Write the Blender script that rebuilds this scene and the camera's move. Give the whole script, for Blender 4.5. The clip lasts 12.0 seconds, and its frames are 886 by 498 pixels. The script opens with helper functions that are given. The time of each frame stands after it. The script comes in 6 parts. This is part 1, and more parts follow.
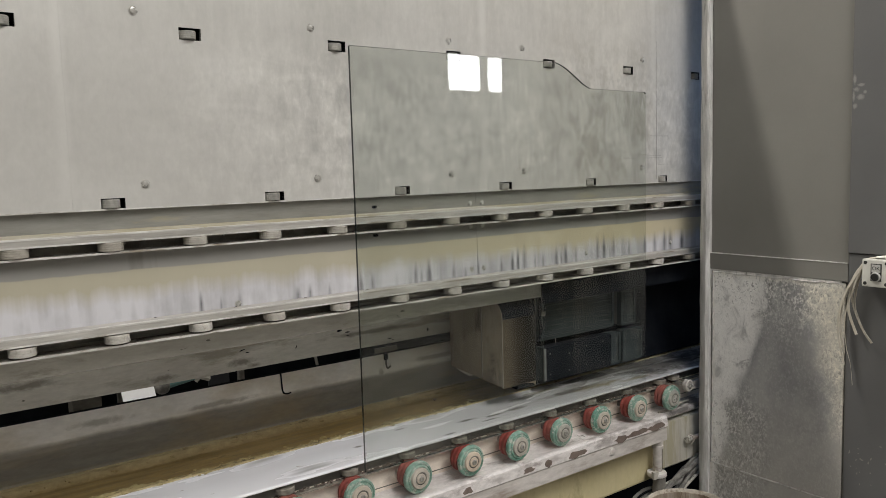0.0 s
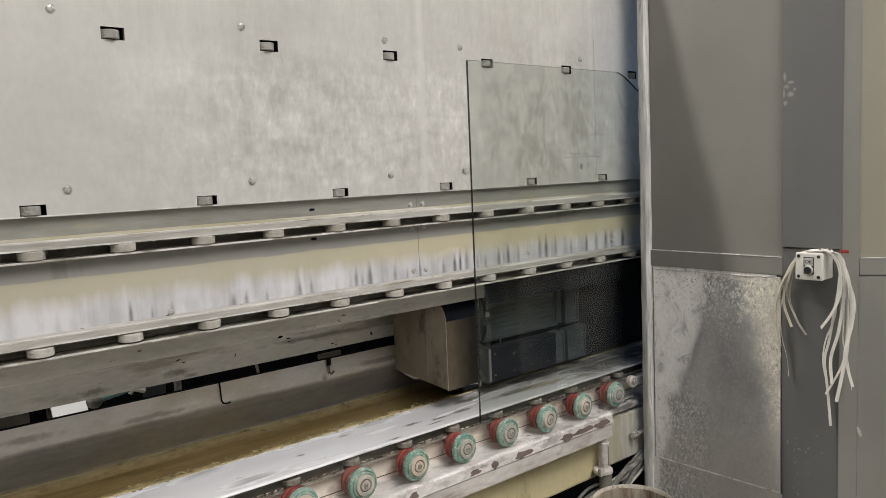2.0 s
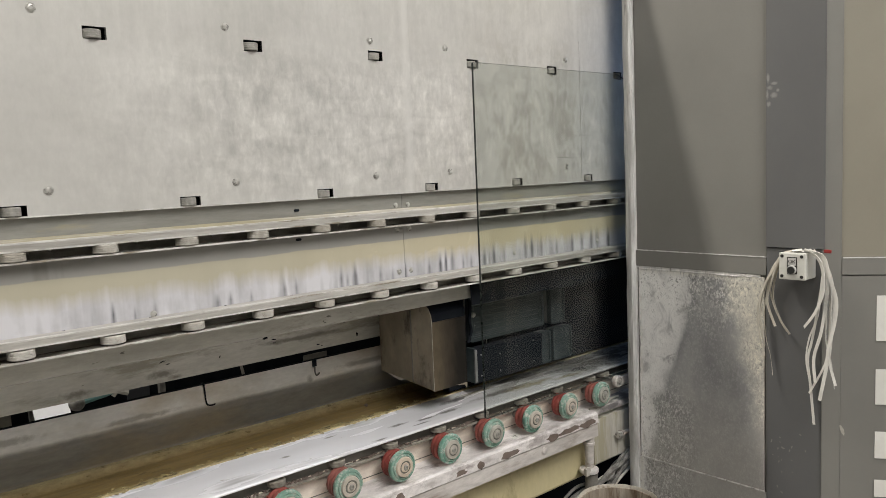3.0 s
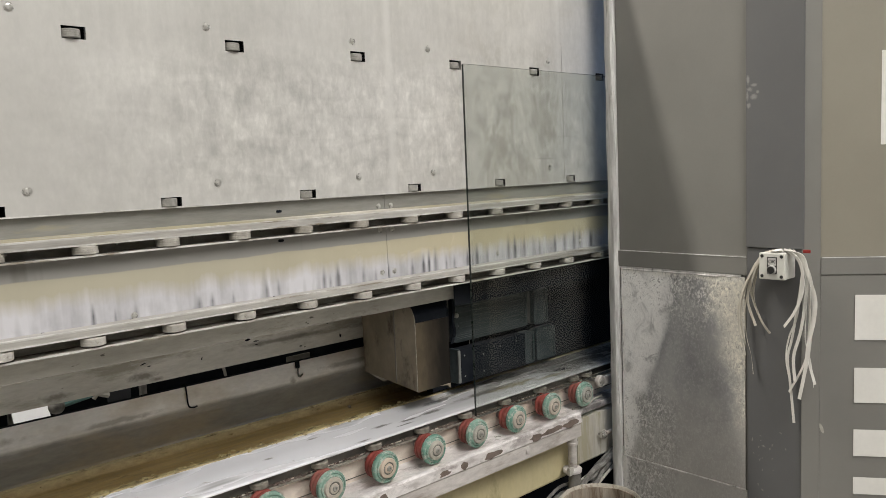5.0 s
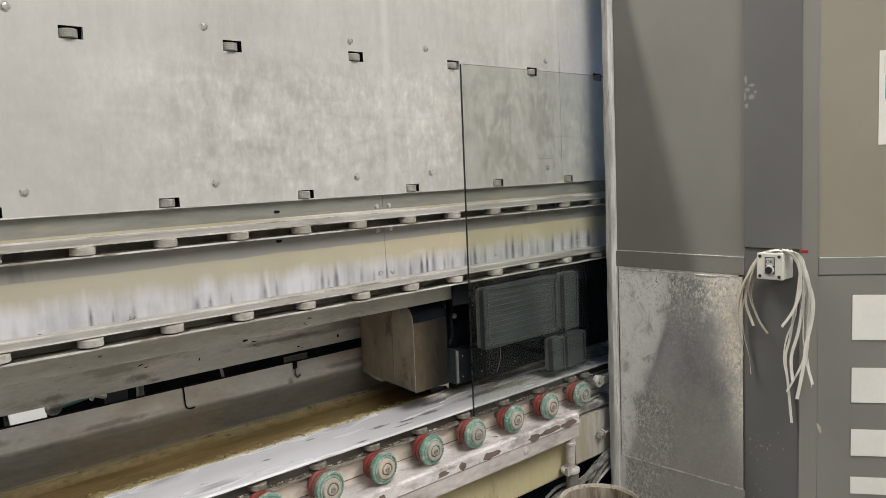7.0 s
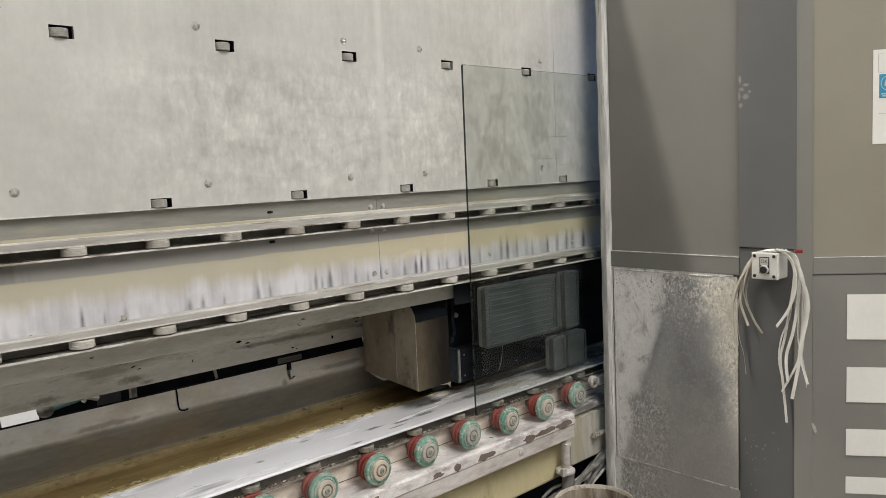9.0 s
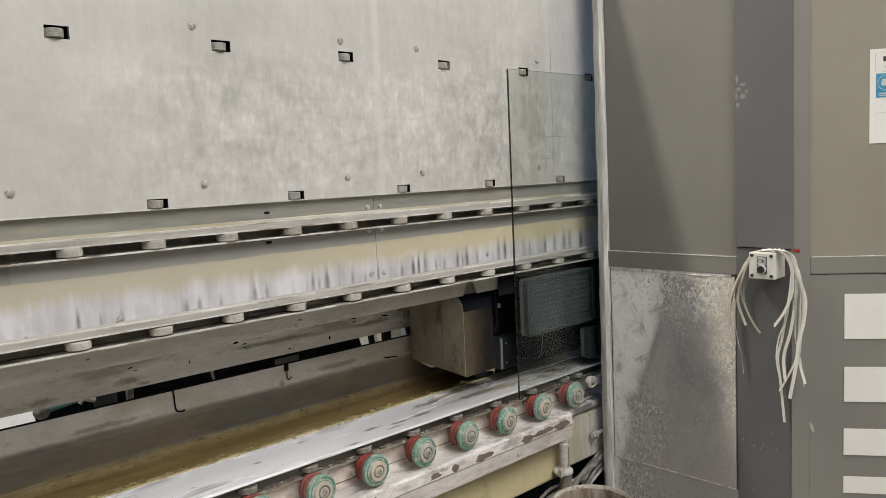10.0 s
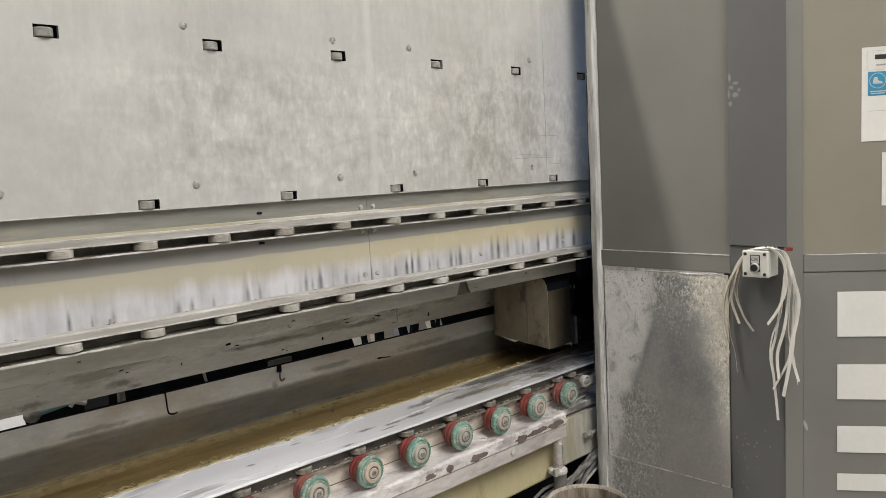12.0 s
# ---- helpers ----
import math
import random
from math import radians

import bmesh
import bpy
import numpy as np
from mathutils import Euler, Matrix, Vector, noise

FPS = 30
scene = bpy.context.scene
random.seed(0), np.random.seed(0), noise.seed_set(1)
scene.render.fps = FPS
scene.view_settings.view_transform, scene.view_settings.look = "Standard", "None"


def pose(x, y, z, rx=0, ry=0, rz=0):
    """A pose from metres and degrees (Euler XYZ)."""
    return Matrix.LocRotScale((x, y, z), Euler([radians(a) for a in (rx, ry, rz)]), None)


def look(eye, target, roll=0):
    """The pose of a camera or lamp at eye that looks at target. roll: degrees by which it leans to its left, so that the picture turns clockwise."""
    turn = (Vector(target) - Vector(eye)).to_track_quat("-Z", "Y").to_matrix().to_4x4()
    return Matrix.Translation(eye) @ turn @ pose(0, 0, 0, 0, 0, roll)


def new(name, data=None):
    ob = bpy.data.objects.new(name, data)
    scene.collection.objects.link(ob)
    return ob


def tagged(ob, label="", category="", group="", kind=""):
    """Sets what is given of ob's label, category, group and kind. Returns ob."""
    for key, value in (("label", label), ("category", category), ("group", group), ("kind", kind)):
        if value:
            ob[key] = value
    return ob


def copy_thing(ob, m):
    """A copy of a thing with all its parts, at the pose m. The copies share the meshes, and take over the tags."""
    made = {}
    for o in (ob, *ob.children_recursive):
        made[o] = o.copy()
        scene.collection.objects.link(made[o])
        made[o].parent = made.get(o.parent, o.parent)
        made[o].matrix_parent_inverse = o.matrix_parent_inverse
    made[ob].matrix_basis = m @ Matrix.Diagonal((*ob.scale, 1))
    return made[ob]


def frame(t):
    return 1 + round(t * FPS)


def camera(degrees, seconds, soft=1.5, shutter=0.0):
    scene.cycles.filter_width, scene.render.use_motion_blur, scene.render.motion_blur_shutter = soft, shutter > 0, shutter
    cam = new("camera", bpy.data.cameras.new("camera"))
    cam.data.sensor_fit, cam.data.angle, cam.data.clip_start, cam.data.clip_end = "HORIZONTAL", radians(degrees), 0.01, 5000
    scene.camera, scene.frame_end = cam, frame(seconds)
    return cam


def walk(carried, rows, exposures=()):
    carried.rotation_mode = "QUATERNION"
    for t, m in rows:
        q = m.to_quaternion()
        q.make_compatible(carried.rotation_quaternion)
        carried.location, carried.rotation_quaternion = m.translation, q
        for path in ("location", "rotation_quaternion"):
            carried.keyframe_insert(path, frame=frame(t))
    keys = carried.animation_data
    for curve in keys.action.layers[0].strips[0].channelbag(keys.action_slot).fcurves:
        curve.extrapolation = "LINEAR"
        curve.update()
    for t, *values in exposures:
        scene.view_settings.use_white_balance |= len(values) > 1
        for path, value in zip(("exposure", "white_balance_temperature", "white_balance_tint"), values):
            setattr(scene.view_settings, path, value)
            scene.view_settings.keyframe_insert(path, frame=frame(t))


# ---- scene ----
cam = camera(59.8, 12.0, soft=0.45)
PATH = [
    (0, (0.344, -0.002, 1.533), (1.527, 1.598, 1.33), -1.6),
    (0.5, (0.356, -0.004, 1.529), (1.595, 1.553, 1.328), -1.8),
    (1, (0.366, 0.005, 1.531), (1.626, 1.544, 1.327), -2.1),
    (1.5, (0.371, 0.007, 1.532), (1.641, 1.539, 1.328), -2.3),
    (2, (0.38, 0.003, 1.527), (1.666, 1.522, 1.326), -2.4),
    (2.5, (0.385, 0.001, 1.528), (1.684, 1.508, 1.325), -2.5),
    (3, (0.386, 0.001, 1.528), (1.696, 1.498, 1.326), -2.4),
    (5, (0.388, -0.003, 1.527), (1.729, 1.468, 1.326), -2.4),
    (5.5, (0.384, 0.001, 1.527), (1.728, 1.468, 1.326), -2.4),
    (6, (0.384, 0.004, 1.528), (1.73, 1.47, 1.326), -2.4),
    (6.5, (0.385, 0.003, 1.53), (1.733, 1.467, 1.328), -2.4),
    (7, (0.385, 0.005, 1.53), (1.733, 1.467, 1.327), -2.4),
    (9, (0.394, 0.006, 1.525), (1.75, 1.462, 1.326), -2.5),
    (9.5, (0.398, 0.006, 1.53), (1.754, 1.463, 1.327), -2.4),
    (10, (0.397, 0.008, 1.524), (1.758, 1.46, 1.326), -2.6),
    (10.5, (0.395, 0.012, 1.527), (1.762, 1.459, 1.326), -2.7),
    (11, (0.397, 0.007, 1.521), (1.768, 1.45, 1.325), -2.8),
    (11.5, (0.395, 0.009, 1.523), (1.768, 1.45, 1.326), -2.8),
    (12, (0.397, 0.021, 1.524), (1.775, 1.456, 1.324), -2.8),
]
walk(cam, [(t, look(eye, target, lean)) for t, eye, target, lean in PATH],
     [(0, -0.26), (0.5, -0.27), (1.0, -0.22), (1.5, -0.10), (2.0, 0.0), (12.0, 0.03)])

# ---- light ----
world = bpy.data.worlds.new("world")
scene.world = world
world.use_nodes = True
sky = world.node_tree.nodes.new("ShaderNodeTexSky")
sky.sky_type, sky.sun_disc = "NISHITA", False
sky.sun_elevation, sky.sun_rotation = radians(40), radians(200)
world.node_tree.links.new(sky.outputs[0], world.node_tree.nodes["Background"].inputs[0])
world.node_tree.nodes["Background"].inputs[1].default_value = 0.1


def area_lamp(name, eye, target, sx, sy, watts, color=(1, 1, 1)):
    data = bpy.data.lights.new(name, "AREA")
    data.shape, data.size, data.size_y, data.energy, data.color = "RECTANGLE", sx, sy, watts, color
    ob = new(name, data)
    ob.matrix_world = look(eye, target)
    return ob


# long rows of hall luminaires, running along the machine
area_lamp("hall_light_front", (2.15, -2.0, 6.4), (2.15, 0.9, 1.4), 3.6, 3.2, 488, (1.0, 0.972, 0.93))
area_lamp("hall_light_far", (-2.5, -5.8, 6.4), (-2.5, -3.0, 0.0), 6.0, 1.2, 220, (1.0, 0.968, 0.925))
area_lamp("hall_light_rear", (-0.35, 2.79, 6.4), (-0.35, 2.3, 0.0), 4.2, 0.16, 360, (1.0, 0.95, 0.85))
area_lamp("booth_exit_daylight", (4.66, 1.3, 2.0), (3.4, 1.7, 1.8), 1.0, 0.9, 6.5, (0.42, 0.62, 1.0))


# ---- materials ----
def make_mat(name):
    m = bpy.data.materials.new(name)
    m.use_nodes = True
    nt = m.node_tree
    return m, nt, nt.nodes["Principled BSDF"]


def nd(nt, kind, **inputs):
    n = nt.nodes.new("ShaderNode" + kind)
    for k, v in inputs.items():
        n.inputs[k.replace("_", " ")].default_value = v
    return n


def noise_node(nt, scale, stretch=(1, 1, 1), detail=5.0, rough=0.6, shift=0.0, warp=0.0):
    tc = nt.nodes.new("ShaderNodeTexCoord")
    mp = nt.nodes.new("ShaderNodeMapping")
    mp.inputs["Scale"].default_value = stretch
    mp.inputs["Location"].default_value = (shift, shift * 0.7, shift * 1.3)
    n = nd(nt, "TexNoise", Scale=scale, Detail=detail, Roughness=rough, Distortion=warp)
    nt.links.new(tc.outputs["Object"], mp.inputs[0])
    nt.links.new(mp.outputs[0], n.inputs["Vector"])
    return n.outputs[0]


def steps(nt, fac, stops):
    r = nt.nodes.new("ShaderNodeValToRGB")
    while len(r.color_ramp.elements) < len(stops):
        r.color_ramp.elements.new(0.5)
    for e, (p, c) in zip(r.color_ramp.elements, stops):
        e.position = p
        e.color = (c, c, c, 1) if isinstance(c, (int, float)) else (*c, 1)
    nt.links.new(fac, r.inputs[0])
    return r.outputs[0]


def mix(nt, fac, a, b, blend="MIX"):
    n = nt.nodes.new("ShaderNodeMix")
    n.data_type, n.blend_type = "RGBA", blend
    for sock, v in ((n.inputs[0], fac), (n.inputs[6], a), (n.inputs[7], b)):
        if isinstance(v, (int, float)):
            sock.default_value = v
        elif isinstance(v, tuple):
            sock.default_value = (*v, 1)
        else:
            nt.links.new(v, sock)
    return n.outputs[2]


def calc(nt, op, a, b=0.0, c=0.0):
    n = nt.nodes.new("ShaderNodeMath")
    n.operation = op
    for sock, v in zip(n.inputs, (a, b, c)):
        if isinstance(v, (int, float)):
            sock.default_value = v
        else:
            nt.links.new(v, sock)
    return n.outputs[0]


def bump(nt, bsdf, height, strength, distance=0.002):
    b = nd(nt, "Bump", Strength=strength, Distance=distance)
    nt.links.new(height, b.inputs["Height"])
    nt.links.new(b.outputs[0], bsdf.inputs["Normal"])


def surface(name, c1, c2, scale=6.0, stretch=(1, 1, 1), rough=0.5, metal=0.0, relief=0.15, fine=60.0, dirt=None, dirt_at=0.62, grain=0.14, marks=False):
    """Two colours in large patches, fine grain, optional dirt in blotches of its own shape."""
    m, nt, bsdf = make_mat(name)
    big = noise_node(nt, scale, stretch)
    small = noise_node(nt, fine, stretch, 4.0, 0.7, 3.1)
    col = mix(nt, steps(nt, big, [(0.35, 0.0), (0.65, 1.0)]), c1, c2)
    g = steps(nt, small, [(0.3, 1.0 - grain), (0.7, 1.0 + grain * 0.7)])
    col = mix(nt, 1.0, col, g, "MULTIPLY")
    if marks:
        d = noise_node(nt, 26.0, (0.6, 1, 1.4), 3.0, 0.6, 17.0)
        col = mix(nt, steps(nt, d, [(0.70, 0.0), (0.73, 0.8)]), col, (0.05, 0.045, 0.035))
    if dirt:
        d = noise_node(nt, scale * 1.7, stretch, 8.0, 0.7, 7.7)
        col = mix(nt, steps(nt, d, [(dirt_at - 0.06, 0.0), (dirt_at + 0.06, 1.0)]), col, dirt)
    nt.links.new(col, bsdf.inputs["Base Color"])
    rr = steps(nt, small, [(0.3, max(rough - 0.1, 0.03)), (0.7, min(rough + 0.12, 1.0))])
    nt.links.new(rr, bsdf.inputs["Roughness"])
    bsdf.inputs["Metallic"].default_value = metal
    bump(nt, bsdf, small, relief)
    return m


def plain(name, c, rough=0.5, metal=0.0):
    return surface(name, c, tuple(v * 0.95 for v in c), 6.0, rough=rough, metal=metal, relief=0.04, grain=0.03)


def back_plate_mat():
    """Galvanised sheet rubbed dull: soft clouds, wiped strokes in a scuffed belt, faint upright runs higher up, brown grime at one end."""
    m, nt, bsdf = make_mat("worn_galvanised_sheet")
    tc = nt.nodes.new("ShaderNodeTexCoord")
    sp = nt.nodes.new("ShaderNodeSeparateXYZ")
    nt.links.new(tc.outputs["Object"], sp.inputs[0])
    x, z = sp.outputs[0], sp.outputs[2]
    cloud = noise_node(nt, 2.6, (1, 1, 1.2), 5.0, 0.55)
    wash = noise_node(nt, 1.6, (1, 1, 1.6), 3.0, 0.5, 9.0)
    runs = noise_node(nt, 34.0, (1.2, 1, 0.16), 4.0, 0.6, 4.0, 0.3)
    wisps = noise_node(nt, 8.5, (1.0, 1, 0.8), 4.0, 0.55, 6.0, 1.4)
    dabs = noise_node(nt, 58.0, (1.0, 1, 0.42), 3.0, 0.6, 21.0, 0.35)
    flecks = noise_node(nt, 24.0, (0.9, 1, 0.8), 4.0, 0.6, 71.0, 0.4)
    rubs = noise_node(nt, 15.0, (0.35, 1, 1.5), 3.0, 0.55, 41.0, 0.7)
    fine = noise_node(nt, 70.0, (1, 1, 0.6), 3.0, 0.6, 2.0)
    col = mix(nt, steps(nt, cloud, [(0.35, 0.0), (0.65, 1.0)]), (0.462, 0.453, 0.430), (0.540, 0.531, 0.508))
    warm = steps(nt, calc(nt, "DIVIDE", calc(nt, "SUBTRACT", x, 1.6), 1.4), [(0.0, 0.0), (1.0, 0.8)])
    col = mix(nt, calc(nt, "MULTIPLY", warm, steps(nt, wash, [(0.35, 0.2), (0.6, 1.0)])), col, (0.570, 0.548, 0.512))
    # the scuffed belt where the glass edges rub
    belt = calc(nt, "SUBTRACT", 1.0, calc(nt, "ABSOLUTE", calc(nt, "DIVIDE", calc(nt, "SUBTRACT", z, 1.66), 0.24)))
    belt = steps(nt, belt, [(0.0, 0.22), (0.5, 1.0)])
    belt = calc(nt, "MULTIPLY", belt, steps(nt, calc(nt, "SUBTRACT", x, 0.85), [(0.0, 0.12), (0.5, 1.0)]))
    lit = mix(nt, 1.0, col, steps(nt, wisps, [(0.36, 0.92), (0.47, 0.985), (0.53, 1.005), (0.64, 1.075)]), "MULTIPLY")
    lit = mix(nt, 1.0, lit, steps(nt, dabs, [(0.34, 0.90), (0.48, 0.99), (0.56, 1.02), (0.68, 1.13)]), "MULTIPLY")
    lit = mix(nt, 1.0, lit, steps(nt, flecks, [(0.36, 0.90), (0.49, 0.99), (0.55, 1.01), (0.66, 1.10)]), "MULTIPLY")
    lit = mix(nt, 1.0, lit, steps(nt, rubs, [(0.33, 0.94), (0.48, 1.0), (0.66, 1.05)]), "MULTIPLY")
    col = mix(nt, belt, col, lit)
    high = steps(nt, calc(nt, "SUBTRACT", z, 1.74), [(0.0, 0.0), (0.2, 1.0)])
    col = mix(nt, high, col, mix(nt, 1.0, col, steps(nt, runs, [(0.36, 0.962), (0.5, 1.0), (0.64, 1.04)]), "MULTIPLY"))
    col = mix(nt, 1.0, col, steps(nt, fine, [(0.3, 0.965), (0.7, 1.03)]), "MULTIPLY")
    grime = noise_node(nt, 10.0, (1.0, 1, 0.75), 5.0, 0.65, 31.0, 0.8)
    col = mix(nt, calc(nt, "MULTIPLY", steps(nt, grime, [(0.52, 0.0), (0.66, 0.55)]), warm), col, (0.395, 0.372, 0.325))
    scuff = calc(nt, "ADD", calc(nt, "MULTIPLY", noise_node(nt, 30.0, (1.1, 1, 0.7), 5.0, 0.7, 51.0, 0.25), 0.5), calc(nt, "MULTIPLY", noise_node(nt, 9.0, (1.0, 1, 0.8), 5.0, 0.65, 57.0, 0.4), 0.5))
    zone = steps(nt, calc(nt, "ABSOLUTE", calc(nt, "SUBTRACT", x, 2.46)), [(0.16, 1.0), (0.40, 0.0)])
    zone = calc(nt, "MULTIPLY", zone, steps(nt, calc(nt, "ABSOLUTE", calc(nt, "SUBTRACT", z, 1.68)), [(0.12, 1.0), (0.30, 0.2)]))
    col = mix(nt, calc(nt, "MULTIPLY", zone, steps(nt, scuff, [(0.485, 0.0), (0.52, 0.22), (0.59, 0.55)])), col, (0.30, 0.282, 0.244))
    col = mix(nt, calc(nt, "MULTIPLY", zone, steps(nt, scuff, [(0.40, 0.55), (0.46, 0.0)])), col, (0.64, 0.62, 0.585))
    # a wiped pale line beside two of the butt joints
    for jx, w in ((1.868, 0.022), (0.69, 0.02), (2.672, 0.02)):
        d = calc(nt, "ABSOLUTE", calc(nt, "DIVIDE", calc(nt, "SUBTRACT", calc(nt, "ADD", x, calc(nt, "MULTIPLY", runs, 0.012)), jx + 0.006), w))
        col = mix(nt, calc(nt, "MULTIPLY", steps(nt, d, [(0.15, 0.6), (1.0, 0.0)]), steps(nt, wash, [(0.35, 0.3), (0.6, 1.0)])), col, (0.62, 0.61, 0.585))
    nt.links.new(col, bsdf.inputs["Base Color"])
    nt.links.new(steps(nt, wisps, [(0.3, 0.46), (0.7, 0.56)]), bsdf.inputs["Roughness"])
    bsdf.inputs["Metallic"].default_value = 0.15
    bump(nt, bsdf, calc(nt, "ADD", dabs, calc(nt, "MULTIPLY", wisps, 0.6)), 0.10, 0.003)
    return m


# dark drips on the stained panel: place along x, half width at the foot, height
DRIPS = [(0.97, 0.008, 0.062), (1.02, 0.006, 0.04), (1.069, 0.009, 0.052), (1.228, 0.012, 0.042), (1.263, 0.010, 0.048), (1.322, 0.008, 0.045), (1.418, 0.011, 0.062), (1.456, 0.008, 0.058),
         (1.605, 0.012, 0.076), (1.626, 0.010, 0.05), (1.652, 0.014, 0.082), (1.744, 0.011, 0.058), (1.79, 0.008, 0.05), (1.842, 0.008, 0.07), (1.936, 0.011, 0.062),
         (1.982, 0.014, 0.075), (2.006, 0.012, 0.088), (2.034, 0.016, 0.092), (2.081, 0.010, 0.06), (2.118, 0.010, 0.055), (2.178, 0.014, 0.072), (2.202, 0.008, 0.06), (2.222, 0.014, 0.082),
         (2.272, 0.012, 0.07), (2.382, 0.017, 0.105), (2.414, 0.016, 0.10), (2.465, 0.012, 0.105), (2.55, 0.012, 0.08), (2.637, 0.016, 0.085), (2.696, 0.016, 0.09), (2.755, 0.020, 0.10), (2.79, 0.022, 0.10), (2.86, 0.022, 0.09)]


def stained_panel_mat():
    """Ochre splash above, chalky white deposit below, dark drips near the lower edge."""
    m, nt, bsdf = make_mat("stained_apron_sheet")
    tc = nt.nodes.new("ShaderNodeTexCoord")
    sp = nt.nodes.new("ShaderNodeSeparateXYZ")
    nt.links.new(tc.outputs["Object"], sp.inputs[0])
    z = sp.outputs[2]
    wob = noise_node(nt, 7.0, (1, 1, 0.3), 5.0, 0.6)
    strk = noise_node(nt, 34.0, (1, 1, 0.04), 3.0, 0.55, 5.0)
    fingers = noise_node(nt, 30.0, (1, 1, 0.0), 1.0, 0.5, 8.0)
    patch = noise_node(nt, 2.6, (1, 0, 0.0), 2.0, 0.5, 3.0)
    # height of the ochre's lower fringe
    fr = calc(nt, "ADD", calc(nt, "SUBTRACT", 1.206, calc(nt, "MULTIPLY", sp.outputs[0], 0.004)), calc(nt, "MULTIPLY", calc(nt, "ADD", wob, strk), 0.045))
    t = calc(nt, "DIVIDE", calc(nt, "SUBTRACT", z, fr), 0.042)
    och = steps(nt, t, [(0.0, 0.0), (0.5, 0.45), (1.3, 1.0)])
    cl = noise_node(nt, 12.0, (1, 1, 0.5), 4.0, 0.6, 14.0)
    white = mix(nt, steps(nt, calc(nt, "MULTIPLY_ADD", strk, 0.35, calc(nt, "MULTIPLY", cl, 0.65)), [(0.38, 0.0), (0.60, 1.0)]), (0.37, 0.367, 0.385), (0.585, 0.58, 0.61))
    ochre = mix(nt, wob, (0.37, 0.342, 0.26), (0.46, 0.428, 0.332))
    tan = steps(nt, calc(nt, "DIVIDE", calc(nt, "SUBTRACT", sp.outputs[0], 1.3), 1.2), [(0.0, 0.0), (1.0, 1.0)])
    ochre = mix(nt, tan, ochre, mix(nt, wob, (0.44, 0.385, 0.25), (0.56, 0.505, 0.36)))
    splash = noise_node(nt, 9.0, (0.8, 1, 1.0), 4.0, 0.6, 27.0, 1.0)
    ochre = mix(nt, calc(nt, "MULTIPLY", steps(nt, splash, [(0.56, 0.0), (0.66, 0.6)]), tan), ochre, (0.62, 0.56, 0.40))
    col = mix(nt, och, white, ochre)
    # drips: pointed dark fingers standing on the lower edge
    top = calc(nt, "ADD", 1.205, calc(nt, "MULTIPLY", calc(nt, "SUBTRACT", fingers, 0.50), 0.36))
    dm = calc(nt, "DIVIDE", calc(nt, "SUBTRACT", top, z), 0.055)
    gate = calc(nt, "MULTIPLY", steps(nt, fingers, [(0.51, 0.0), (0.60, 1.0)]), steps(nt, patch, [(0.34, 0.3), (0.56, 1.0)]))
    dm = calc(nt, "MULTIPLY", steps(nt, dm, [(0.0, 0.0), (1.0, 0.74)]), gate)
    col = mix(nt, calc(nt, "MULTIPLY", dm, 0.35), col, (0.15, 0.148, 0.155))
    sway = calc(nt, "MULTIPLY", calc(nt, "SUBTRACT", wob, 0.5), 0.010)
    runs = None
    for dx, dw, dh in DRIPS:
        tall = calc(nt, "DIVIDE", calc(nt, "SUBTRACT", 1.20 + dh, z), dh)
        near = calc(nt, "ABSOLUTE", calc(nt, "ADD", calc(nt, "SUBTRACT", sp.outputs[0], dx), sway))
        near = calc(nt, "DIVIDE", near, calc(nt, "MULTIPLY_ADD", tall, dw * 0.55, dw * 0.5))
        near = calc(nt, "MULTIPLY", calc(nt, "SUBTRACT", 1.0, near), steps(nt, tall, [(0.0, 0.0), (0.55, 1.0), (1.0, 0.7)]))
        near = calc(nt, "MULTIPLY", near, 1.0 if dh * dw > 0.0010 else (0.85 if dh > 0.06 else 0.65))
        runs = near if runs is None else calc(nt, "MAXIMUM", runs, near)
    runs = calc(nt, "MULTIPLY", steps(nt, runs, [(0.0, 0.0), (0.35, 0.35), (0.8, 0.95)]), steps(nt, strk, [(0.35, 0.45), (0.58, 1.0)]))
    col = mix(nt, runs, col, (0.085, 0.085, 0.095))
    edge = calc(nt, "ADD", z, calc(nt, "MULTIPLY", calc(nt, "SUBTRACT", wob, 0.5), 0.012))
    edge = calc(nt, "DIVIDE", calc(nt, "SUBTRACT", edge, 1.3225), 0.003)
    col = mix(nt, steps(nt, edge, [(0.0, 0.0), (1.0, 1.0)]), col, mix(nt, steps(nt, noise_node(nt, 9.0, (1, 1, 0.1), 4.0, 0.6, 61.0), [(0.30, 0.0), (0.40, 1.0)]), (0.20, 0.193, 0.18), (0.285, 0.278, 0.262)))
    nt.links.new(col, bsdf.inputs["Base Color"])
    bsdf.inputs["Roughness"].default_value = 0.6
    bump(nt, bsdf, strk, 0.15)
    return m


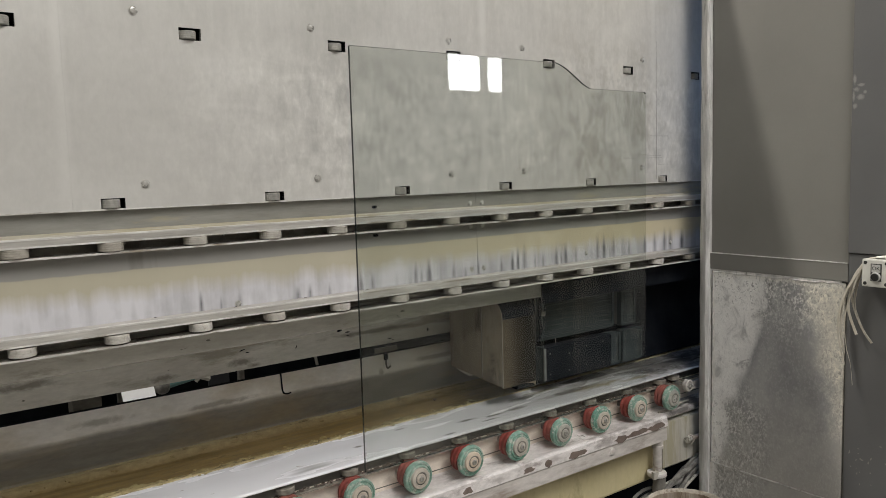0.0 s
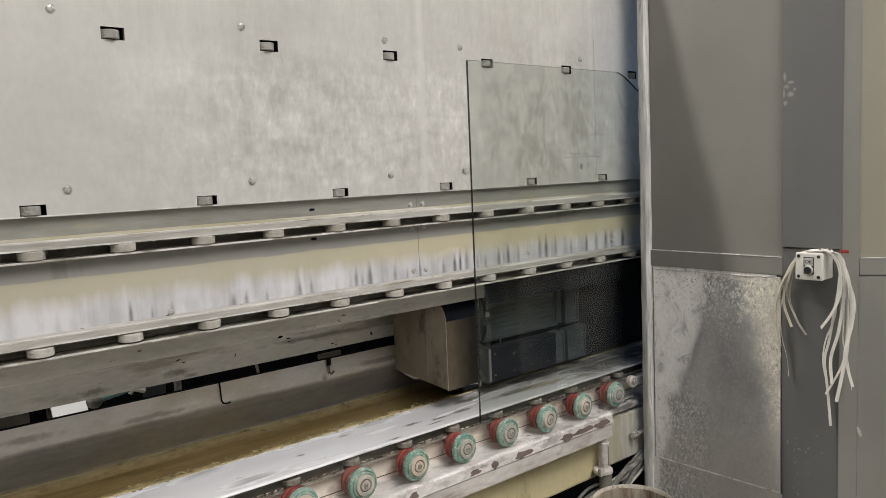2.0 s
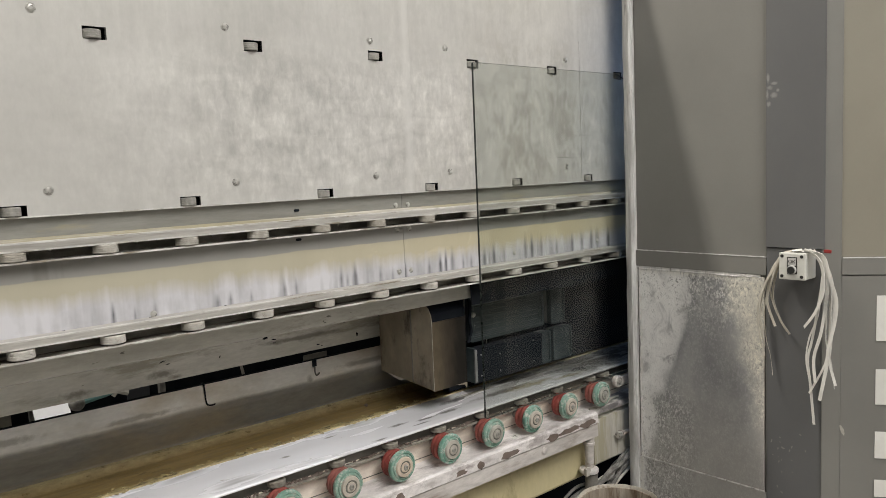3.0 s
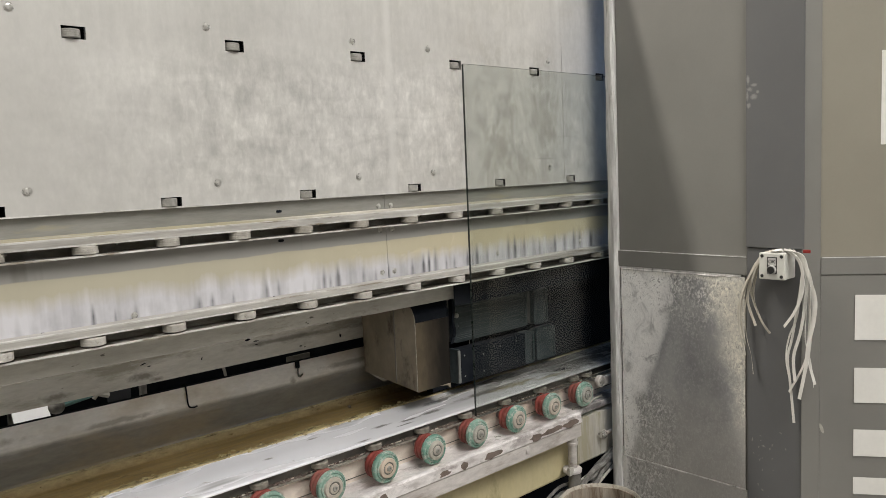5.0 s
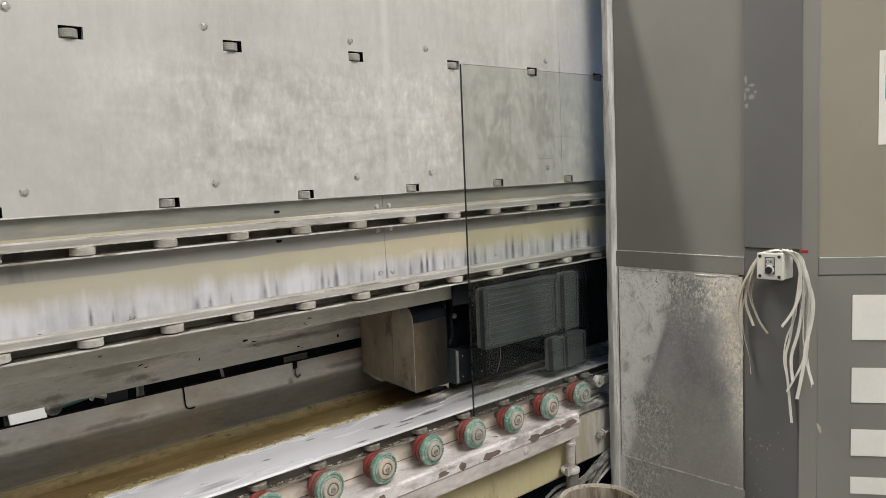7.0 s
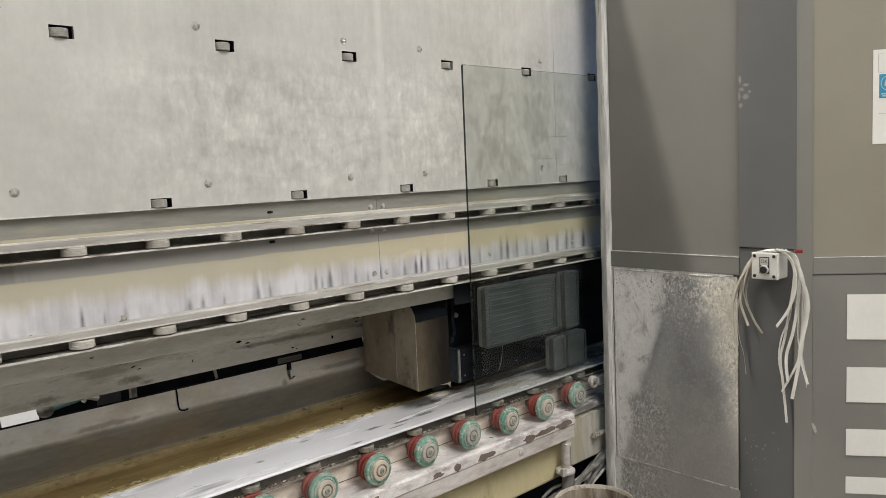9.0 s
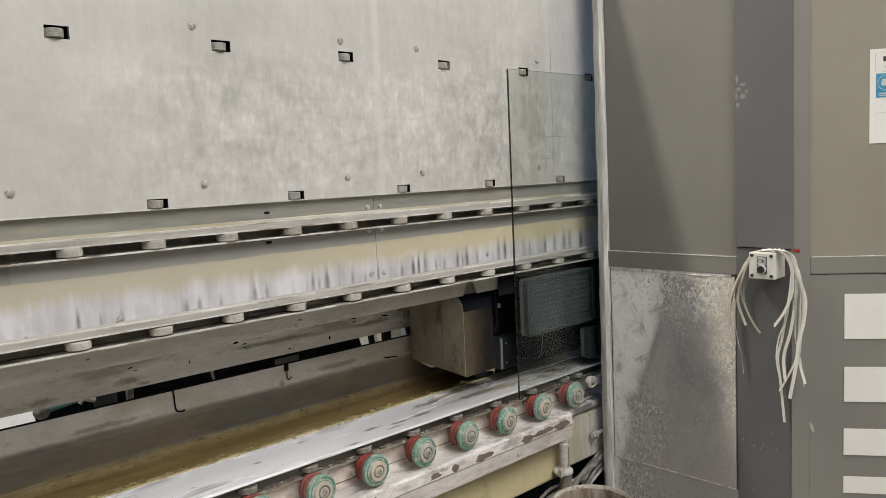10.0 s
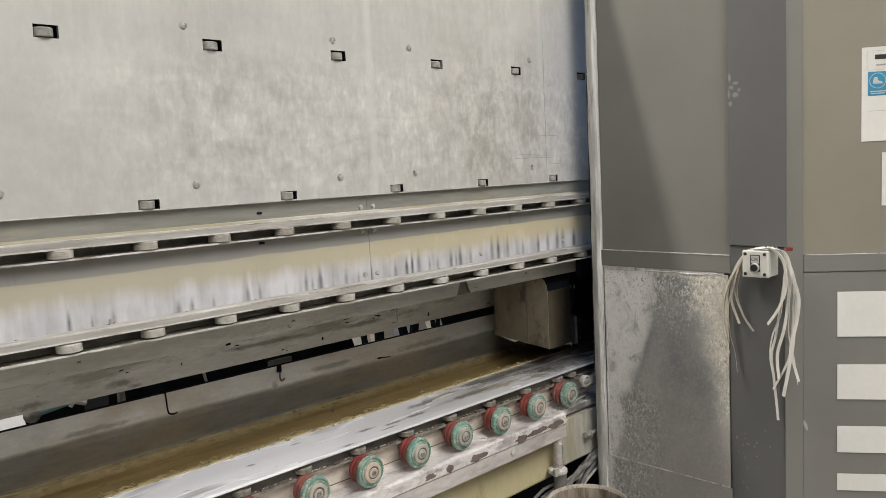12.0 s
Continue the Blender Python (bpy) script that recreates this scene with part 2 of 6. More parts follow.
def cabinet_low_mat():
    """Grey paint; a chalky cloud dried along one upright edge, flaky crust at the top, down the other edge and low down."""
    m, nt, bsdf = make_mat("splashed_grey_paint")
    tc = nt.nodes.new("ShaderNodeTexCoord")
    sp = nt.nodes.new("ShaderNodeSeparateXYZ")
    nt.links.new(tc.outputs["Object"], sp.inputs[0])
    big = noise_node(nt, 5.0, (1, 1, 0.7), 5.0, 0.6, 1.0, 0.6)
    mid = noise_node(nt, 13.0, (1, 1, 0.8), 5.0, 0.65, 2.0, 0.8)
    flake = noise_node(nt, 115.0, (1, 1, 0.75), 4.0, 0.7, 6.0, 0.7)
    grit = noise_node(nt, 210.0, (1, 1, 0.8), 2.0, 0.7, 16.0, 0.5)
    u = calc(nt, "DIVIDE", calc(nt, "SUBTRACT", 1.655, sp.outputs[1]), 0.49)
    v = calc(nt, "MAXIMUM", calc(nt, "DIVIDE", calc(nt, "SUBTRACT", sp.outputs[2], 0.405), 0.735), 0.0)
    ub = calc(nt, "ADD", u, calc(nt, "MULTIPLY", calc(nt, "SUBTRACT", big, 0.5), 0.30))
    um = calc(nt, "ADD", ub, calc(nt, "MULTIPLY", calc(nt, "SUBTRACT", mid, 0.5), 0.18))
    vm = calc(nt, "ADD", v, calc(nt, "MULTIPLY", calc(nt, "SUBTRACT", mid, 0.5), 0.30))
    # cloud: its width changes with height
    width = steps(nt, v, [(0.05, 0.06), (0.28, 0.11), (0.45, 0.21), (0.60, 0.27), (0.74, 0.36), (0.86, 0.42), (1.0, 0.40)])
    cloud = steps(nt, calc(nt, "ADD", calc(nt, "DIVIDE", calc(nt, "SUBTRACT", width, um), 0.16), 0.5), [(0.15, 0.0), (0.55, 0.8), (1.0, 1.0)])
    body = calc(nt, "MULTIPLY", cloud, steps(nt, mid, [(0.36, 0.30), (0.44, 0.82), (0.52, 1.0)]))
    # pale fan down the other edge, its border slanting outwards towards the foot
    slant = calc(nt, "ADD", calc(nt, "MULTIPLY", calc(nt, "SUBTRACT", 0.95, v), 0.42), 0.66)
    fan = steps(nt, calc(nt, "DIVIDE", calc(nt, "SUBTRACT", um, slant), 0.14), [(0.0, 0.0), (0.5, 0.75), (1.0, 1.0)])
    fan = calc(nt, "MULTIPLY", fan, steps(nt, v, [(0.15, 0.0), (0.40, 1.0)]))
    top = steps(nt, vm, [(0.66, 0.0), (0.95, 1.0)])
    foot = calc(nt, "MULTIPLY", steps(nt, vm, [(0.30, 1.0), (0.52, 0.0)]), steps(nt, um, [(0.32, 1.0), (0.56, 0.0)]))
    col = mix(nt, steps(nt, big, [(0.38, 0.0), (0.62, 1.0)]), (0.225, 0.225, 0.236), (0.355, 0.352, 0.35))
    col = mix(nt, steps(nt, v, [(0.05, 0.7), (0.45, 0.0)]), col, (0.38, 0.366, 0.34))
    col = mix(nt, calc(nt, "MULTIPLY", fan, 0.6), col, (0.66, 0.63, 0.55))
    col = mix(nt, calc(nt, "MULTIPLY", body, 0.92), col, mix(nt, steps(nt, grit, [(0.35, 0.0), (0.6, 1.0)]), (0.80, 0.79, 0.78), (0.90, 0.895, 0.88)))
    crust = calc(nt, "MAXIMUM", calc(nt, "MAXIMUM", top, calc(nt, "MULTIPLY", foot, 0.75)), calc(nt, "MAXIMUM", calc(nt, "MULTIPLY", fan, 0.85), calc(nt, "MULTIPLY", cloud, 0.30)))
    crust = calc(nt, "MULTIPLY", calc(nt, "MAXIMUM", crust, 0.14), steps(nt, mid, [(0.34, 0.35), (0.52, 1.0)]))
    col = mix(nt, calc(nt, "MULTIPLY", steps(nt, flake, [(0.36, 0.75), (0.46, 0.0)]), crust), col, (0.135, 0.133, 0.132))
    col = mix(nt, calc(nt, "MULTIPLY", steps(nt, flake, [(0.51, 0.0), (0.60, 0.95)]), crust), col, mix(nt, fan, (0.72, 0.715, 0.69), (0.72, 0.68, 0.58)))
    # dried rim along the panel's border
    rim = calc(nt, "MAXIMUM", steps(nt, calc(nt, "ADD", u, calc(nt, "MULTIPLY", calc(nt, "SUBTRACT", mid, 0.5), 0.06)), [(0.012, 0.8), (0.03, 0.0)]), steps(nt, calc(nt, "ADD", v, calc(nt, "MULTIPLY", calc(nt, "SUBTRACT", mid, 0.5), 0.05)), [(0.965, 0.0), (0.99, 0.85)]))
    col = mix(nt, calc(nt, "MULTIPLY", rim, steps(nt, flake, [(0.40, 0.2), (0.52, 1.0)])), col, (0.66, 0.645, 0.60))
    nt.links.new(col, bsdf.inputs["Base Color"])
    nt.links.new(steps(nt, calc(nt, "MAXIMUM", body, crust), [(0.0, 0.34), (0.6, 0.7)]), bsdf.inputs["Roughness"])
    bump(nt, bsdf, calc(nt, "MULTIPLY", flake, calc(nt, "MAXIMUM", crust, 0.12)), 0.7, 0.003)
    return m


def trough_mat():
    """Dull steel above; a darker band with a ragged upper edge, a paler dried belt at the foot."""
    m, nt, bsdf = make_mat("banded_trough_steel")
    tc = nt.nodes.new("ShaderNodeTexCoord")
    sp = nt.nodes.new("ShaderNodeSeparateXYZ")
    nt.links.new(tc.outputs["Object"], sp.inputs[0])
    big = noise_node(nt, 3.2, (0.6, 1, 1.4), 6.0, 0.6)
    lick = noise_node(nt, 6.0, (0.5, 1, 0.5), 6.0, 0.65, 5.0)
    mid = noise_node(nt, 14.0, (0.4, 1, 1.2), 5.0, 0.65, 9.0)
    fine = noise_node(nt, 90.0, (0.5, 1, 1), 3.0, 0.6, 2.0)
    col = mix(nt, steps(nt, big, [(0.35, 0.0), (0.65, 1.0)]), (0.60, 0.585, 0.55), (0.80, 0.785, 0.745))
    z = calc(nt, "ADD", sp.outputs[2], calc(nt, "MULTIPLY", calc(nt, "SUBTRACT", lick, 0.5), 0.035))
    dark_band = calc(nt, "DIVIDE", calc(nt, "SUBTRACT", 0.843, z), 0.014)
    col = mix(nt, steps(nt, dark_band, [(0.0, 0.0), (1.0, 0.92)]), col, mix(nt, mid, (0.19, 0.196, 0.197), (0.335, 0.34, 0.338)))
    foot = calc(nt, "DIVIDE", calc(nt, "SUBTRACT", 0.740, z), 0.02)
    foot = calc(nt, "MULTIPLY", steps(nt, foot, [(0.0, 0.0), (1.0, 0.8)]), steps(nt, big, [(0.40, 0.1), (0.58, 1.0)]))
    col = mix(nt, foot, col, (0.40, 0.36, 0.26))
    col = mix(nt, 1.0, col, steps(nt, mid, [(0.35, 0.88), (0.65, 1.06)]), "MULTIPLY")
    ochre = noise_node(nt, 4.0, (0.5, 1, 1), 6.0, 0.65, 40.0)
    col = mix(nt, steps(nt, ochre, [(0.48, 0.0), (0.66, 0.6)]), col, (0.46, 0.385, 0.27))
    col = mix(nt, 1.0, col, steps(nt, fine, [(0.3, 0.94), (0.7, 1.05)]), "MULTIPLY")
    nt.links.new(col, bsdf.inputs["Base Color"])
    nt.links.new(steps(nt, mid, [(0.3, 0.30), (0.7, 0.5)]), bsdf.inputs["Roughness"])
    bsdf.inputs["Metallic"].default_value = 0.25
    bump(nt, bsdf, mid, 0.1)
    return m


def sludge_mat():
    """Ochre sludge: a pale dry ledge at the back, brown and wet on the floor, a pitted yellow rim along the deck."""
    m, nt, bsdf = make_mat("ochre_grinding_sludge")
    tc = nt.nodes.new("ShaderNodeTexCoord")
    sp = nt.nodes.new("ShaderNodeSeparateXYZ")
    nt.links.new(tc.outputs["Object"], sp.inputs[0])
    big = noise_node(nt, 6.0, (0.35, 1, 1), 5.0, 0.6)
    drag = noise_node(nt, 16.0, (0.16, 1.6, 1), 4.0, 0.6, 9.0)
    small = noise_node(nt, 42.0, (0.5, 1, 1), 5.0, 0.7, 3.0)
    pits = noise_node(nt, 60.0, (0.45, 1, 1), 3.0, 0.65, 12.0, 0.8)
    y = calc(nt, "ADD", sp.outputs[1], calc(nt, "ADD", calc(nt, "MULTIPLY", calc(nt, "SUBTRACT", big, 0.5), 0.035), calc(nt, "MULTIPLY", calc(nt, "SUBTRACT", small, 0.5), 0.016)))
    col = mix(nt, steps(nt, drag, [(0.35, 0.0), (0.65, 1.0)]), (0.20, 0.135, 0.046), (0.305, 0.215, 0.088))
    col = mix(nt, steps(nt, calc(nt, "SUBTRACT", y, 2.250), [(0.0, 0.0), (0.03, 0.85)]), col, mix(nt, small, (0.38, 0.30, 0.155), (0.50, 0.41, 0.24)))
    rim = steps(nt, calc(nt, "SUBTRACT", 2.092, y), [(0.0, 0.0), (0.016, 0.9)])
    col = mix(nt, rim, col, mix(nt, small, (0.28, 0.225, 0.10), (0.43, 0.365, 0.19)))
    col = mix(nt, 1.0, col, steps(nt, small, [(0.35, 0.82), (0.65, 1.12)]), "MULTIPLY")
    pit = calc(nt, "MULTIPLY", steps(nt, pits, [(0.53, 0.0), (0.60, 0.9)]), calc(nt, "MAXIMUM", rim, steps(nt, big, [(0.58, 0.0), (0.70, 0.6)])))
    col = mix(nt, pit, col, (0.06, 0.042, 0.018))
    nt.links.new(col, bsdf.inputs["Base Color"])
    nt.links.new(steps(nt, small, [(0.3, 0.55), (0.7, 0.85)]), bsdf.inputs["Roughness"])
    bump(nt, bsdf, calc(nt, "SUBTRACT", small, calc(nt, "MULTIPLY", pit, 0.8)), 0.6)
    return m


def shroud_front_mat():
    """Grimy tan by the open edge, running to black: shade put into the colour."""
    m, nt, bsdf = make_mat("grimy_shaded_shroud_front")
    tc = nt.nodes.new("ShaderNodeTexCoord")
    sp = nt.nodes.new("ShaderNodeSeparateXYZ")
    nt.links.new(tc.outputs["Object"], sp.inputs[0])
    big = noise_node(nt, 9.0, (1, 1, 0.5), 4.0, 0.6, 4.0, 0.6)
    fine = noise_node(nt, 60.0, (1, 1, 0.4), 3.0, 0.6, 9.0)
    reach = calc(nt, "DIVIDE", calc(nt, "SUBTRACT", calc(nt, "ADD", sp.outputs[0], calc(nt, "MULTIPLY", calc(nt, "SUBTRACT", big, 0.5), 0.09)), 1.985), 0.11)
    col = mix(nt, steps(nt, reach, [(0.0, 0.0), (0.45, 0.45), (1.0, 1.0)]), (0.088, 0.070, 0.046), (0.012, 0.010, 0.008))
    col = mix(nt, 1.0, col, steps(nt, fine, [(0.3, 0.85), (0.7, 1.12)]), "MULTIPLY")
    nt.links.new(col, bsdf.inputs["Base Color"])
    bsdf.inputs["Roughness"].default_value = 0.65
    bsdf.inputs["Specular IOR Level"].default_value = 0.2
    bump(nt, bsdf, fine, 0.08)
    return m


def deck_mat():
    """Scuffed white sheet with grey smears that run along it."""
    m, nt, bsdf = make_mat("scuffed_white_deck")
    a = noise_node(nt, 3.0, (0.5, 2.2, 1), 3.0, 0.5, 2.0)
    b = noise_node(nt, 7.0, (0.45, 2.0, 1), 2.0, 0.5, 5.0)
    c = noise_node(nt, 40.0, (0.6, 1, 1), 2.0, 0.5, 8.0)
    col = mix(nt, steps(nt, a, [(0.35, 0.0), (0.65, 1.0)]), (0.86, 0.86, 0.905), (0.925, 0.925, 0.965))
    tc = nt.nodes.new("ShaderNodeTexCoord")
    sp = nt.nodes.new("ShaderNodeSeparateXYZ")
    nt.links.new(tc.outputs["Object"], sp.inputs[0])
    # share of grey-brown, rising along x towards the booth end
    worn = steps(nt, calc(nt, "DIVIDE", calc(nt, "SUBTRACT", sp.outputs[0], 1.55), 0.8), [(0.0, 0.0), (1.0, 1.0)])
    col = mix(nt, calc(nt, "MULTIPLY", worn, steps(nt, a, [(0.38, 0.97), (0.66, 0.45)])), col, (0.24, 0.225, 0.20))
    # rear greyed: the rails' shade over the deck is put into its colour
    rear = steps(nt, calc(nt, "DIVIDE", calc(nt, "SUBTRACT", calc(nt, "ADD", sp.outputs[1], calc(nt, "MULTIPLY", calc(nt, "SUBTRACT", a, 0.5), 0.10)), 1.845), 0.10), [(0.0, 0.0), (1.0, 1.0)])
    col = mix(nt, calc(nt, "MULTIPLY", calc(nt, "MULTIPLY", rear, 0.5), calc(nt, "SUBTRACT", 1.0, worn)), col, mix(nt, b, (0.44, 0.445, 0.48), (0.72, 0.725, 0.77)))
    col = mix(nt, steps(nt, b, [(0.63, 0.0), (0.74, 0.75)]), col, (0.24, 0.235, 0.23))
    col = mix(nt, steps(nt, c, [(0.72, 0.0), (0.76, 0.6)]), col, (0.30, 0.27, 0.22))
    nt.links.new(col, bsdf.inputs["Base Color"])
    nt.links.new(steps(nt, b, [(0.3, 0.15), (0.7, 0.32)]), bsdf.inputs["Roughness"])
    bsdf.inputs["Metallic"].default_value = 0.12
    bump(nt, bsdf, a, 0.1)
    return m


def glass_mats():
    m, nt, bsdf = make_mat("float_glass")
    nt.nodes.remove(bsdf)
    tr = nt.nodes.new("ShaderNodeBsdfTransparent")
    tr.inputs[0].default_value = (0.918, 0.932, 0.916, 1)
    gl = nt.nodes.new("ShaderNodeBsdfGlossy")
    gl.inputs["Roughness"].default_value = 0.0
    lw = nd(nt, "LayerWeight", Blend=0.5)
    fr = nt.nodes.new("ShaderNodeMath")
    fr.operation, fr.inputs[1].default_value, fr.inputs[2].default_value = "MULTIPLY_ADD", 0.96, 0.04
    nt.links.new(calc(nt, "POWER", lw.outputs["Facing"], 5.0), fr.inputs[0])
    mx = nt.nodes.new("ShaderNodeMixShader")
    nt.links.new(fr.outputs[0], mx.inputs[0])
    nt.links.new(tr.outputs[0], mx.inputs[1])
    nt.links.new(gl.outputs[0], mx.inputs[2])
    nt.links.new(mx.outputs[0], nt.nodes["Material Output"].inputs[0])
    e = surface("ground_glass_edge", (0.012, 0.02, 0.018), (0.02, 0.03, 0.027), 30.0, rough=0.3, relief=0.05)
    return m, e


M_PLATE = back_plate_mat()
M_STAIN = stained_panel_mat()
M_GLASS, M_GLASS_EDGE = glass_mats()
M_ALU = surface("dull_aluminium", (0.40, 0.385, 0.355), (0.51, 0.493, 0.46), 9.0, (0.14, 1, 1.4), 0.45, 0.25, dirt=(0.36, 0.33, 0.27), dirt_at=0.63, grain=0.24)
M_STRIP = surface("grey_sheet_strip", (0.24, 0.235, 0.215), (0.30, 0.295, 0.27), 7.0, (0.2, 1, 1.4), 0.5, 0.2, dirt=(0.34, 0.31, 0.22), dirt_at=0.62, grain=0.18)
M_LIP = surface("bright_rail_lip", (0.50, 0.49, 0.465), (0.72, 0.71, 0.68), 18.0, (0.25, 1, 1), 0.45, 0.1, dirt=(0.26, 0.23, 0.18), dirt_at=0.58, grain=0.24)
# oily channel, also the dark sheets standing in for shaded gaps
M_CHANNEL = surface("oily_channel_and_shade", (0.09, 0.085, 0.075), (0.19, 0.18, 0.16), 16.0, (0.5, 1, 1), 0.7)
M_RAIL_FLOOR = surface("dusty_channel_floor", (0.13, 0.118, 0.10), (0.34, 0.32, 0.285), 22.0, (0.35, 1, 1), 0.75, dirt=(0.08, 0.07, 0.055), dirt_at=0.56, grain=0.3)
M_RAIL_IN = surface("dusty_rail_channel", (0.19, 0.178, 0.155), (0.40, 0.38, 0.34), 16.0, (0.5, 1, 1), 0.7)
M_STEEL = surface("brushed_stainless", (0.35, 0.34, 0.305), (0.47, 0.455, 0.41), 5.0, (0.35, 1, 1.2), 0.38, 0.45, 0.12, dirt=(0.2, 0.185, 0.15), dirt_at=0.63, marks=True)
M_STEEL_DULL = surface("splashed_stainless", (0.50, 0.485, 0.44), (0.66, 0.64, 0.585), 4.0, (0.4, 1, 1.5), 0.5, 0.2, 0.12, dirt=(0.32, 0.30, 0.245), dirt_at=0.6, marks=True)
M_SLUDGE = sludge_mat()
M_TROUGH = trough_mat()
M_CRUST = surface("dried_yellow_crust", (0.32, 0.26, 0.135), (0.46, 0.39, 0.235), 14.0, (0.5, 1, 1), 0.85, 0.0, 0.5, 60.0, dirt=(0.13, 0.095, 0.045), dirt_at=0.58)
M_DECK = deck_mat()
M_BEAM = surface("beige_painted_beam", (0.72, 0.64, 0.55), (0.84, 0.765, 0.675), 8.0, (0.5, 1, 1), 0.5, 0.0, 0.12, dirt=(0.47, 0.405, 0.325), dirt_at=0.63)
M_SHELF = surface("worn_pale_shelf", (0.60, 0.565, 0.56), (0.82, 0.785, 0.775), 9.0, (0.5, 1, 1), 0.42, 0.2, 0.12, dirt=(0.38, 0.345, 0.335), dirt_at=0.58, grain=0.2)
M_BAND = surface("dirty_pale_band", (0.44, 0.41, 0.385), (0.60, 0.565, 0.54), 6.0, (0.3, 1, 1.2), 0.5, 0.1, 0.15, dirt=(0.30, 0.25, 0.215), dirt_at=0.57, grain=0.2)
M_END = surface("streaked_end_plate", (0.45, 0.43, 0.38), (0.62, 0.60, 0.54), 9.0, (1.4, 1, 0.16), 0.45, 0.1, 0.1, dirt=(0.40, 0.37, 0.27), dirt_at=0.55)
M_CHIP = surface("chipped_brown_primer", (0.12, 0.09, 0.075), (0.18, 0.14, 0.12), 30.0, rough=0.6)
M_TANK = surface("yellowed_tank_side", (0.50, 0.44, 0.25), (0.60, 0.53, 0.335), 4.0, (1, 1, 0.5), 0.42, 0.0, 0.06, dirt=(0.36, 0.31, 0.17), dirt_at=0.66, grain=0.06)
M_TYRE = surface("red_rubber_tyre", (0.17, 0.024, 0.018), (0.28, 0.055, 0.042), 30.0, rough=0.6, relief=0.3, dirt=(0.31, 0.18, 0.15), dirt_at=0.63)
M_GREEN = surface("worn_green_flange", (0.095, 0.235, 0.18), (0.21, 0.355, 0.29), 34.0, rough=0.6, relief=0.5, dirt=(0.47, 0.48, 0.43), dirt_at=0.54, grain=0.22)
M_DISC = surface("dusty_grey_disc", (0.29, 0.305, 0.285), (0.47, 0.465, 0.435), 40.0, rough=0.6, relief=0.2, dirt=(0.55, 0.45, 0.35), dirt_at=0.66)
dn = M_DISC.node_tree
own = dn.nodes.new("ShaderNodeObjectInfo")
src = dn.nodes["Principled BSDF"].inputs["Base Color"].links[0].from_socket
dn.links.new(mix(dn, 1.0, src, steps(dn, own.outputs["Random"], [(0.0, (0.72, 0.74, 0.72)), (0.5, (1.0, 0.98, 0.95)), (1.0, (1.25, 1.12, 0.98))]), "MULTIPLY"), dn.nodes["Principled BSDF"].inputs["Base Color"])
M_BOLT = surface("dirty_steel_bolt", (0.30, 0.29, 0.27), (0.42, 0.41, 0.38), 60.0, rough=0.4, metal=0.6)


def vary(m, tint, amount):
    """Repeats of one material differ a little from piece to piece."""
    nt = m.node_tree
    port = nt.nodes["Principled BSDF"].inputs["Base Color"]
    col = port.links[0].from_socket
    info = nt.nodes.new("ShaderNodeObjectInfo")
    nt.links.new(mix(nt, calc(nt, "MULTIPLY", info.outputs["Random"], amount), col, tint), port)


def stain(m, spots, axis, colour, strength=0.8, first=0):
    """Ragged stains at their places: along x, along the second axis, and their two radii."""
    nt = m.node_tree
    port = nt.nodes["Principled BSDF"].inputs["Base Color"]
    col = port.links[0].from_socket
    tc = nt.nodes.new("ShaderNodeTexCoord")
    sp = nt.nodes.new("ShaderNodeSeparateXYZ")
    nt.links.new(tc.outputs["Object"], sp.inputs[0])
    rag = calc(nt, "MULTIPLY", calc(nt, "SUBTRACT", noise_node(nt, 34.0, (0.6, 1, 1), 5.0, 0.7, 13.0), 0.5), 2.2)
    best = None
    for x, v, rx, rv in spots:
        a = calc(nt, "DIVIDE", calc(nt, "SUBTRACT", sp.outputs[first], x), rx)
        b = calc(nt, "DIVIDE", calc(nt, "SUBTRACT", sp.outputs[axis], v), rv)
        d = calc(nt, "SQRT", calc(nt, "ADD", calc(nt, "MULTIPLY", a, a), calc(nt, "MULTIPLY", b, b)))
        best = d if best is None else calc(nt, "MINIMUM", best, d)
    f = steps(nt, calc(nt, "ADD", best, rag), [(0.35, strength), (1.1, 0.0)])
    nt.links.new(mix(nt, f, col, colour), port)


stain(M_STEEL_DULL, [(1.225, 0.962, 0.045, 0.016), (1.262, 0.945, 0.03, 0.010), (0.985, 0.955, 0.05, 0.014), (1.70, 0.99, 0.20, 0.010), (2.10, 0.985, 0.16, 0.012), (0.62, 1.0, 0.12, 0.014), (1.9, 1.17, 0.5, 0.03)], 2, (0.17, 0.155, 0.125))
stain(M_DECK, [(1.435, 1.919, 0.020, 0.010), (1.708, 1.830, 0.030, 0.007), (1.827, 1.896, 0.045, 0.011), (1.925, 1.878, 0.055, 0.010), (2.015, 1.882, 0.065, 0.012), (1.882, 1.851, 0.035, 0.006),
               (2.13, 1.955, 0.10, 0.022), (2.30, 1.90, 0.16, 0.020), (2.50, 1.95, 0.16, 0.026), (2.72, 1.89, 0.12, 0.022), (1.62, 1.965, 0.03, 0.006)], 1, (0.13, 0.12, 0.105))
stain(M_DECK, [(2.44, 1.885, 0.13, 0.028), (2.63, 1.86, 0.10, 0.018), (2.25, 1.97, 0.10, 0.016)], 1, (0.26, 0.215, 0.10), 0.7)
# broad dark areas at the deck's booth end
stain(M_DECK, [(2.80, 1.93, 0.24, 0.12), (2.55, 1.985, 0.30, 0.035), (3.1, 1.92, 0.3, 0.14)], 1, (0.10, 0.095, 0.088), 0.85)
